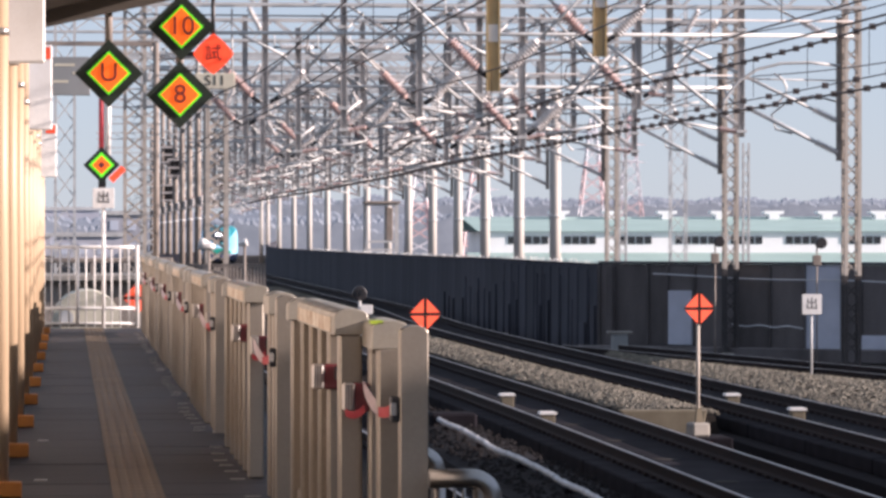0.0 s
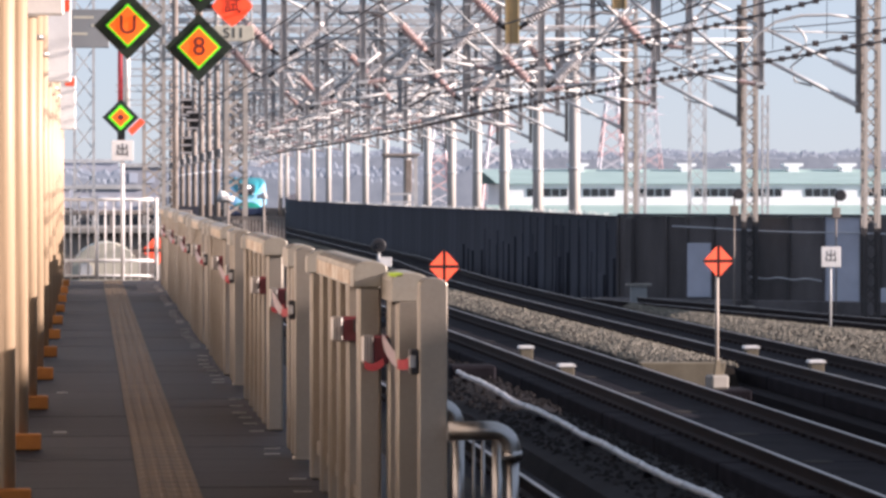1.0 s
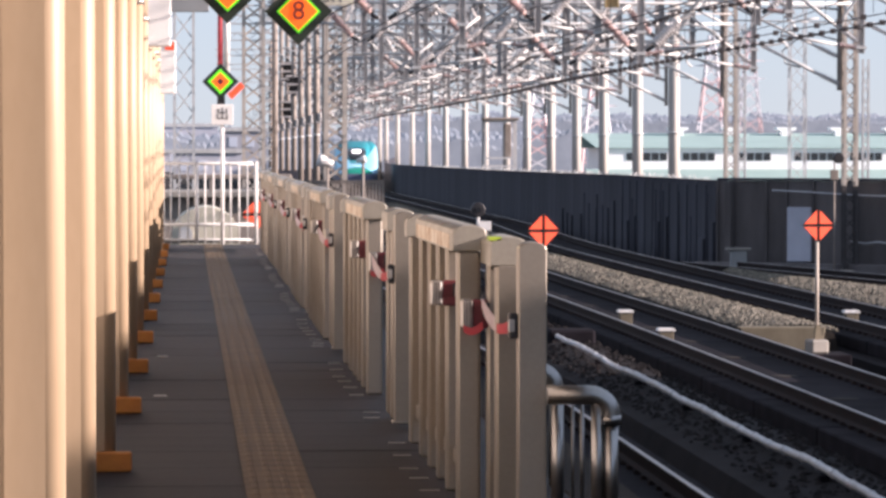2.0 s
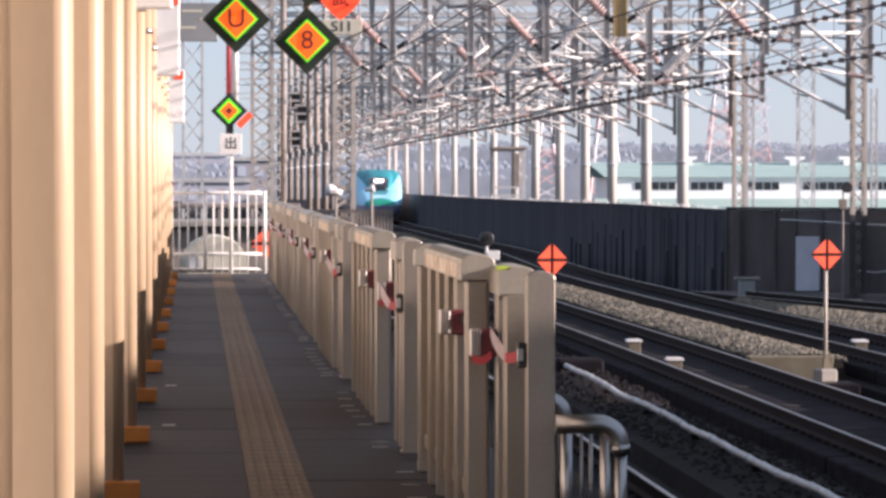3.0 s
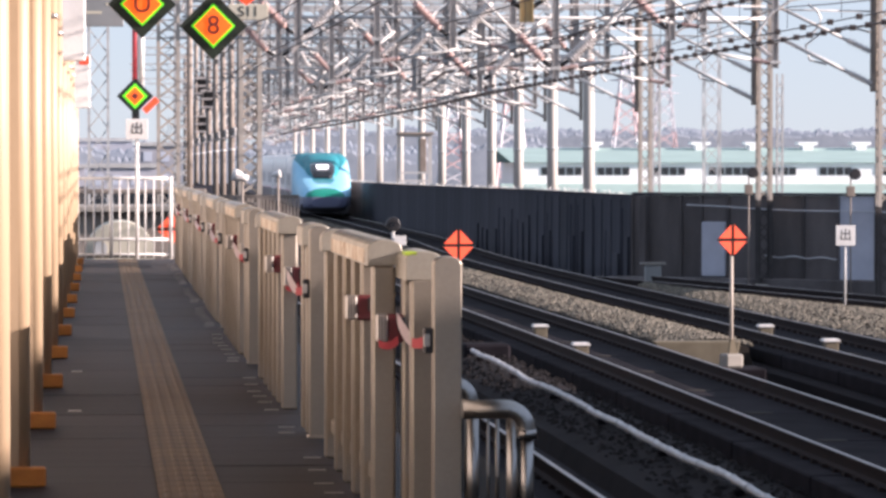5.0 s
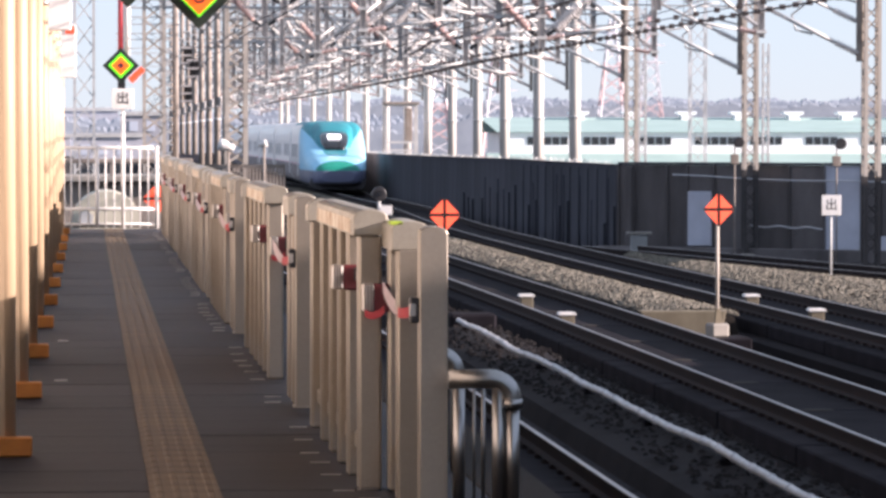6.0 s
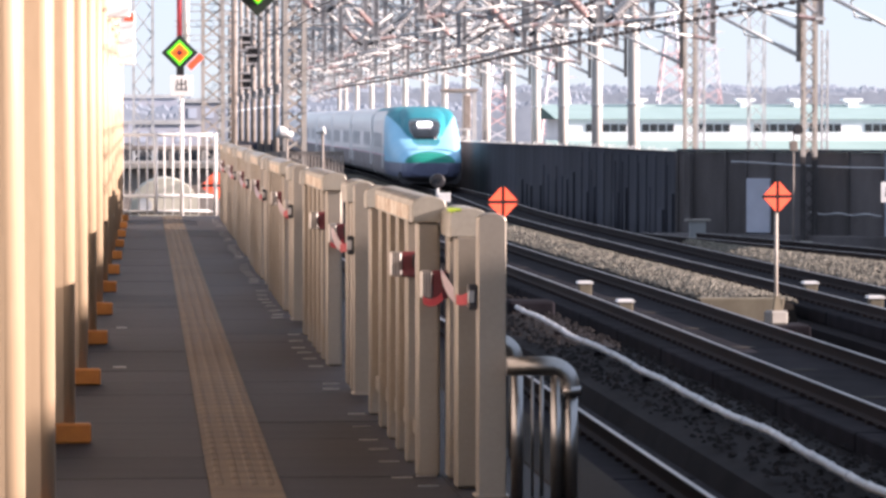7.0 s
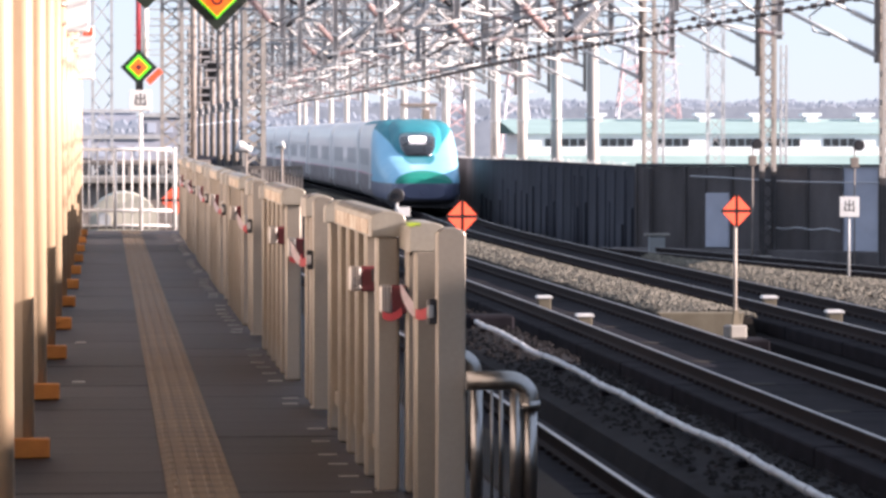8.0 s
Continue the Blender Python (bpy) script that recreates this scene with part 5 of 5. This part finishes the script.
def windows(car, y0, y1, pitch):
    bm = bmesh.new()
    box(bm, -0.012, 0.012, -0.36, 0.36, 1.68, 2.42, 0.02)
    me = mesh_of("window", bm, M_CARWINDOW)
    y = y0
    while y < y1:
        if 10.4 < y < 14.6 and y0 < 10:
            y += pitch
            continue
        for s in (-1, 1):
            shared("window", me, car, (s * 1.667, y, 0))
        y += pitch

def lead_car():
    car = thing("train_lead_car", "streamlined turquoise and white express train nose car, headlights on", "train", group="cars of the express train")
    rows = []
    for a, b in zip(NOSE, NOSE[1:]):
        n = 20 if b[0] < 20 else 6
        for k in range(n):
            f = k / n
            rows.append(tuple(u + (v - u) * f for u, v in zip(a, b)))
    rows.append(NOSE[-1])
    bm = bmesh.new()
    loft(bm, rows)
    paint(bm)
    part("body", bm, [M_TQ, M_TRAINWHITE, M_UNDER, M_SHADED_LOWSIDE, M_BUMPER, M_SKYPALE_SIDE, M_NOSEGREEN], car)
    # cab hood with windscreen, on top of the nose
    bm = bmesh.new()
    hood = [(6.2, 0.45, 2.22, 1.6, 0.7), (7.0, 0.80, 2.60, 1.7, 0.66), (8.0, 0.95, 2.95, 1.8, 0.62), (9.4, 1.05, 3.24, 1.9, 0.6), (11.0, 1.12, 3.46, 2.2, 0.6), (13.0, 1.2, 3.61, 2.5, 0.6), (15.5, 1.2, 3.655, 2.8, 0.6)]
    loft(bm, hood)
    part("cab_hood", bm, M_TQ, car)
    bm = bmesh.new()
    glass = [(6.12, 0.42, 2.25, 1.9, 0.6), (6.98, 0.68, 2.62, 2.26, 0.55), (7.98, 0.77, 2.975, 2.34, 0.55), (8.8, 0.79, 3.12, 2.5, 0.55)]
    loft(bm, glass)
    screen = part("windscreen", bm, M_GLASS_DARK, car, "dark wraparound windscreen")
    bm = bmesh.new()
    prism(bm, [(-0.32, 2.76), (0.32, 2.76), (0.34, 2.83), (0.30, 2.93), (-0.30, 2.93), (-0.34, 2.83)], 7.3, 8.1)
    part("headlight", bm, M_HEADLIGHT, screen, "bright white headlights behind the windscreen")
    bm = bmesh.new()
    prism(bm, [(-1.2, 0.18), (-1.42, 0.45), (-1.35, 0.72), (1.35, 0.72), (1.42, 0.45), (1.2, 0.18)], 0.9, 3.2)
    part("snow_plough", bm, M_UNDER, car, "dark skirt under the nose")
    bm = bmesh.new()
    lathe(bm, (0, -0.06, 0.82), (0, 0.3, 0.82), ((0, 0.16), (0.5, 0.2), (1, 0.2)), 16)
    part("coupler_cover", bm, M_BUMPER, car)
    for s in (-1, 1):
        bm = bmesh.new()
        box(bm, s * 1.675 - 0.006, s * 1.675 + 0.006, 12.2, 26.1, 1.345, 1.37)
        part("stripe", bm, M_PINK, car, "pink stripe")
        bm = bmesh.new()
        box(bm, s * 1.68 - 0.01, s * 1.68 + 0.01, 15.5, 16.3, 0.75, 2.45, 0.01)
        part("door", bm, M_SKYPALE_SIDE, car)
    for ob in car.children_recursive:
        for v in ob.data.vertices:
            v.co.y = squeeze(v.co.y)
    windows(car, 14.0, 25.5, 1.05)
    return car

def middle_car():
    car = thing("train_car", "white and turquoise express train car with square windows", "train", group="cars of the express train")
    bm = bmesh.new()
    loft(bm, [(0.25 + 24.5 * k / 10, 1.675, 3.65, 0.2, 0.35) for k in range(11)])
    paint_rows = bm.faces
    for f in paint_rows:
        c = f.calc_center_median()
        # sides coloured for sky reflection above and shade below
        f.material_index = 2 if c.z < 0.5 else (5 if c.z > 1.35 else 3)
    part("body", bm, [M_TQ, M_TRAINWHITE, M_UNDER, M_SHADED_LOWSIDE, M_BUMPER, M_SKYPALE_SIDE], car)
    bm = bmesh.new()
    loft(bm, [(-0.26, 1.35, 3.35, 0.6, 0.4), (0.26, 1.35, 3.35, 0.6, 0.4)])
    part("gangway", bm, M_UNDER, car)
    for s in (-1, 1):
        bm = bmesh.new()
        box(bm, s * 1.675 - 0.006, s * 1.675 + 0.006, 0.4, 24.6, 1.345, 1.37)
        part("stripe", bm, M_PINK, car, "pink stripe")
        for y in (1.6, 23.4):
            bm = bmesh.new()
            box(bm, s * 1.68 - 0.01, s * 1.68 + 0.01, y - 0.45, y + 0.45, 0.75, 2.45, 0.01)
            part("door", bm, M_SKYPALE_SIDE, car)
    windows(car, 3.2, 22.5, 1.04)
    return car

lead = lead_car()
cars = [middle_car()]
for k in range(1, 9):
    cars.append(copy_thing(cars[0], pose(0, 0, 0)))
# distance of the nose's full section from the camera, second by second
RUN = [(0.0, 359.0), (1.0, 333.0), (2.8, 287.0), (3.5, 269.0), (4.5, 244.0), (5.0, 231.5), (6.5, 194.5), (7.0, 183.0), (8.0, 161.0)]

# ---- distance ----
def hall():
    h = thing("depot_hall", "long white depot hall with window groups and grey-green roofs", "building", (0, 360, 0))
    X0, X1 = 39.0, 110.0
    def b(name, mat, x0, x1, y0, y1, z0, z1, label=""):
        bm = bmesh.new()
        box(bm, x0, x1, y0, y1, z0, z1)
        return part(name, bm, mat, h, label)
    b("wall", M_FACADE, X0, X1, 0, 18, -0.45, 1.62)
    bm = bmesh.new()
    vs = [bm.verts.new(p) for p in ((X0 - 2, -6, -1.6), (X1, -6, -1.6), (X1, 0.1, -0.35), (X0 - 2, 0.1, -0.35), (X0 - 2, -6, -8), (X1, -6, -8), (X1, 0.1, -8), (X0 - 2, 0.1, -8))]
    for q in ((0, 1, 2, 3), (0, 4, 5, 1), (3, 2, 6, 7), (0, 3, 7, 4), (1, 5, 6, 2)):
        bm.faces.new([vs[i] for i in q])
    part("lower_roof", bm, M_ROOFGREEN, h, "grey-green lower roof")
    bm = bmesh.new()
    vs = [bm.verts.new(p) for p in ((X0 - 1, -0.4, 1.62), (X1, -0.4, 1.62), (X1, 16, 3.05), (X0 - 1, 16, 3.05), (X0 - 1, 16.2, 1.6), (X1, 16.2, 1.6))]
    for q in ((0, 1, 2, 3), (3, 2, 5, 4), (0, 4, 5, 1)):
        bm.faces.new([vs[i] for i in q])
    part("roof", bm, M_ROOFGREEN, h, "grey-green upper roof")
    bm = bmesh.new()
    box(bm, -0.33, 0.33, -0.06, 0.02, 0.45, 1.15)
    wm = mesh_of("window", bm, M_GLASS_DARK)
    k = 0
    x = X0 + 2.2
    while x < X1 - 4:
        for j in range(4 if k % 3 else 5):
            shared("window", wm, h, (x + 0.78 * j, 0, 0))
        x += 5.25
        k += 1
    bm = bmesh.new()
    prism(bm, [(-0.5, 2.6), (0.5, 2.6), (0.5, 3.25), (0.95, 3.35), (0.95, 3.62), (-0.95, 3.62), (-0.95, 3.35), (-0.5, 3.25)], 13, 15)
    vm = mesh_of("ventilator", bm, M_FACADE)
    for k in range(13):
        shared("ventilator", vm, h, (X0 + 8.4 + 5.25 * k, 0, 0))
hall()

def pylon(at, h, w, red, label):
    p = thing("power_pylon", label, "pylon", at, "power pylons")
    for zone in range(4):
        bm = bmesh.new()
        z0, z1 = h * zone / 4, h * (zone + 1) / 4
        for sub in range(3):
            a, b = z0 + (z1 - z0) * sub / 3, z0 + (z1 - z0) * (sub + 1) / 3
            wa, wb = w * (1 - 0.9 * a / h), w * (1 - 0.9 * b / h)
            ca = [(-wa, -wa), (wa, -wa), (wa, wa), (-wa, wa)]
            cb = [(-wb, -wb), (wb, -wb), (wb, wb), (-wb, wb)]
            for i in range(4):
                j = (i + 1) % 4
                tube(bm, (*ca[i], a), (*cb[i], b), 0.16, 4)
                tube(bm, (*ca[i], a), (*cb[j], b), 0.10, 4)
                tube(bm, (*ca[j], a), (*cb[i], b), 0.10, 4)
        part("section", bm, M_HAZED_PYLON_RED if (zone % 2 == 0) == red else M_HAZED_PYLON_WHITE, p, kind="stuff")
    for z in (0.72, 0.82, 0.92):
        bm = bmesh.new()
        prism(bm, [(-w * 0.9, h * z), (0, h * z - 0.25), (w * 0.9, h * z), (0, h * z + 0.5)], -0.3, 0.3)
        part("crossarm", bm, M_HAZED_PYLON_WHITE, p)
    return p
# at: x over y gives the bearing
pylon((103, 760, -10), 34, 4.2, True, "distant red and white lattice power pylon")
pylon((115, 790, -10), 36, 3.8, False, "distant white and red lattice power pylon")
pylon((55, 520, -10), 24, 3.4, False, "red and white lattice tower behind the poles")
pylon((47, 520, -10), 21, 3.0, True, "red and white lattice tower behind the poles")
lattice_mast((39.5, 250.0, -6), 1.0, 22, "tall slender radio mast behind the hall", M_STEEL, 1.1)
lattice_mast((33.0, 230.0, -6), 0.4, 15, "slender guyed mast near the wall", M_STEEL, 0.6)
lattice_mast((41.5, 236.0, -6), 0.35, 13, "slender guyed mast near the wall", M_STEEL, 0.6)

def tree_line(name, label, y, x0, x1, zb, lo, hi, mat, step):
    """A far wood: four banks of crowns one behind another, each with an uneven top."""
    verts, faces = [], []
    for bank in range(4):
        yb, drop = y + 9 * bank, (0.5 - bank * 0.17) * (hi - lo)
        n0, x, n = len(verts), x0, 0
        while x < x1:
            v = Vector((x * 0.09, bank * 7.3, y))
            h = 0.5 + 0.7 * noise.noise(v) + 0.32 * noise.noise(v * 5.5) + 0.2 * noise.noise(v * 19.0)
            z = lo + (hi - lo) * min(1.1, max(0.0, h)) - drop
            for dy, zz in ((0.0, zb - 12), (0.0, z - 0.5), (0.12, z), (6.0, z - 3), (6.0, zb - 12)):
                verts.append((x, yb + dy, zz))
            x += step
            n += 1
        for k in range(n - 1):
            p = n0 + 5 * k
            faces += [(p + j, p + 5 + j, p + 6 + j, p + 1 + j) for j in range(4)]
    me = bpy.data.meshes.new(name)
    me.from_pydata(verts, [], faces)
    me.materials.append(mat)
    return tagged(new(name, me), label, "trees", kind="stuff")
tree_line("far_wood", "hazy blue-grey wood along the horizon", 900, 40, 240, 2.0, 8.4, 10.6, M_HAZED_TREE, 0.2)
tree_line("far_wood", "hazy blue-grey trees behind the tracks", 620, -60, 75, -4, 3.0, 6.0, M_HAZED_TREE, 0.2)

def block(at, w, d, h, mat, label):
    b = thing("distant_building", label, "building", at, "buildings of the town")
    bm = bmesh.new()
    box(bm, -w / 2, w / 2, 0, d, 0, h)
    part("wall", bm, mat, b)
    bm = bmesh.new()
    box(bm, -w / 2 - 0.3, w / 2 + 0.3, -0.3, d + 0.3, h + 0.01, h + 0.6)
    part("roof", bm, M_STEEL, b)
    bm = bmesh.new()
    box(bm, -0.6, 0.6, -0.08, 0.02, 0.0, 1.4)
    wm = mesh_of("window", bm, M_HAZED_HILL)
    for i in range(int(w / 2.4)):
        for j in range(max(1, int(h / 3.2))):
            shared("window", wm, b, (-w / 2 + 1.4 + 2.4 * i, 0, 1.2 + 3.2 * j))
    return b
rng = random.Random(11)
for k in range(16):
    x = -22 + k * 5.2 + rng.uniform(-1.5, 1.5)
    y = rng.uniform(520, 640)
    if x > 14:
        continue
    block((x, y, -9), rng.uniform(6, 12), 8, rng.uniform(9.5, 17), M_HAZED_BLDG, "hazy town building behind the railway")
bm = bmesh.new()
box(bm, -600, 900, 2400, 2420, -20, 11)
tagged(part("backdrop_hill", bm, M_HAZED_HILL), "pale blue haze of distant hills", "hills", kind="structure")

# beyond the platform end
bm = bmesh.new()
cab = thing("equipment_hut", "low dark equipment shelter beyond the platform end", "shelter", (0.3, 78, 0))
box(bm, -1.2, 1.6, 0, 3, -2.12, 0.52, 0.03)
part("body", bm, M_STEEL_BROWN, cab)
bm = bmesh.new()
box(bm, -1.4, 1.8, -0.3, 3.2, 0.53, 0.66, 0.02)
part("roof", bm, M_CONCRETE, cab)
bm = bmesh.new()
box(bm, -1.4, 1.8, -0.32, -0.2, 0.9, 1.0, 0.02)
for x in (-1.3, 0.2, 1.7):
    box(bm, x - 0.04, x + 0.04, -0.3, -0.22, 0.66, 0.9)
part("handrail", bm, M_STEEL_BROWN, cab)
tank = thing("water_tank", "pale rounded tank below the platform end", "tank", (0.3, 71, 0.45))
bm = bmesh.new()
prism(bm, [(0.62 * math.cos(a) + 0.05, -0.55 + 0.55 * math.sin(a)) for a in [math.pi * k / 12 for k in range(13)]] + [(-0.57, -2.57), (0.67, -2.57)], 0, 2.5)
part("shell", bm, M_CREAM, tank)
bm = bmesh.new()
lathe(bm, (-0.32, -0.06, -0.5), (-0.32, 0.02, -0.5), ((0, 0.14), (1, 0.14)), 14)
part("valve_wheel", bm, M_STEEL, tank)

brown_fence = thing("brown_fence", "weathered brown steel fence panel between tracks", "fence", (0, 110, 0))
for k in range(24):
    bm = bmesh.new()
    x = 3.35 + 0.096 * k
    box(bm, x - 0.03, x + 0.03, -0.03, 0.03, -2.12, 0.60)
    part("bar", bm, M_STEEL_BROWN, brown_fence)
for z in (0.52, -0.1, -0.9):
    bm = bmesh.new()
    box(bm, 3.3, 5.58, 0.031, 0.08, z, z + 0.1)
    part("rail", bm, M_STEEL_BROWN, brown_fence)
bm = bmesh.new()
box(bm, 3.6, 7.0, 205, 205.3, -2.1, 0.38)
tagged(part("low_wall", bm, M_WALL), "dark low wall between the tracks", "wall", kind="structure")

def horn(at, s, k=1.0):
    e = thing("loudspeaker", "white horn loudspeaker on a thin post", "loudspeaker", at, "loudspeakers")
    bm = bmesh.new()
    lathe(bm, (-0.2 * s * k, 0, 0.06 * k), (0.2 * s * k, 0, -0.04 * k), ((0, 0.16 * k), (0.3, 0.15 * k), (0.7, 0.09 * k), (1, 0.07 * k)), 16)
    part("horn", bm, M_WHITE, e)
    bm = bmesh.new()
    tube(bm, (0.05, 0, -0.05), (0.05, 0, -3.25), 0.035, 8)
    part("post", bm, M_STEEL_BROWN, e)
horn((3.5, 98, 1.17), 1)
horn((4.4, 98, 1.22), -1, 0.6)

def round_signal(at):
    e = thing("round_signal", "round dark signal head on a post above the wall", "railway signal", at, "round signals")
    bm = bmesh.new()
    lathe(bm, (0, -0.05, 0), (0, 0.12, 0), ((0, 0.12), (0.1, 0.14), (1, 0.14)), 18)
    part("head", bm, M_BLACK, e)
    bm = bmesh.new()
    tube(bm, (-0.1, 0.06, 0.0), (-0.1, 0.06, at[2] * -1 - 2.1), 0.02, 8)
    part("post", bm, M_STEEL_BROWN, e)
    bm = bmesh.new()
    box(bm, -0.2, 0.0, 0.02, 0.12, -0.55, -0.3, 0.01)
    part("case", bm, M_STEEL_BROWN, e)
round_signal((16.3, 96.5, 1.28))
round_signal((18.25, 93.2, 1.25))
cabinet = thing("trackside_cabinet", "small grey trackside cabinet at the foot of the wall", "cabinet", (15.35, 107.6, 0))
bm = bmesh.new()
box(bm, -0.22, 0.22, -0.15, 0.15, -2.12, -1.32, 0.02)
part("case", bm, M_GREYBOARD, cabinet)
bm = bmesh.new()
box(bm, -0.34, 0.34, -0.2, 0.2, -1.318, -1.25, 0.01)
part("lid", bm, M_CONCRETE, cabinet)


frame_hut = thing("signal_platform", "grey steel frame with a brown cabinet and roof behind the barrier", "steel frame", (17.4, 215, 0))
bm = bmesh.new()
box(bm, -0.05, 0.05, -0.05, 0.05, -2.1, 3.05)
fp = mesh_of("post", bm, M_STEEL)
for x in (-0.85, 0.85):
    for y in (0.0, 1.4):
        shared("post", fp, frame_hut, (x, y, 0))
bm = bmesh.new()
box(bm, -0.9, 0.9, -0.04, 0.04, -0.05, 0.05)
fr = mesh_of("rail", bm, M_STEEL)
for z in (3.05, 1.0, 0.55):
    for y in (0.0, 1.4):
        shared("rail", fr, frame_hut, (0, y, z))
bm = bmesh.new()
box(bm, 0.25, 0.62, 0.3, 1.1, 1.06, 2.9, 0.03)
part("cabinet", bm, M_STEEL_BROWN, frame_hut, "narrow brown metal cabinet")
bm = bmesh.new()
box(bm, -1.0, 1.0, -0.15, 1.55, 3.103, 3.25, 0.02)
part("roof", bm, M_STEEL_BROWN, frame_hut, "flat brown roof")


def motions():
    def car_rows(back, length, swing=0.0, out=0.0):
        rows = []
        for k in range(17):
            t = k * 0.5
            d = smooth(t, RUN) - 11.25 + back
            x0, x1 = line_x(d) + out, line_x(d + length) + out
            x0 -= length * math.sin(radians(swing))
            rows.append((t, pose(x0, d, RAIL_Z, 0, 0, -math.degrees(math.atan2(x1 - x0, length)))))
        return rows
    walk(lead, car_rows(0, 26.2, 1.3, -0.02))
    for i, c in enumerate(cars):
        walk(c, car_rows(26.3 + 25 * i, 25, 0.4 if i == 0 else 0.0, 0.15))


motions()
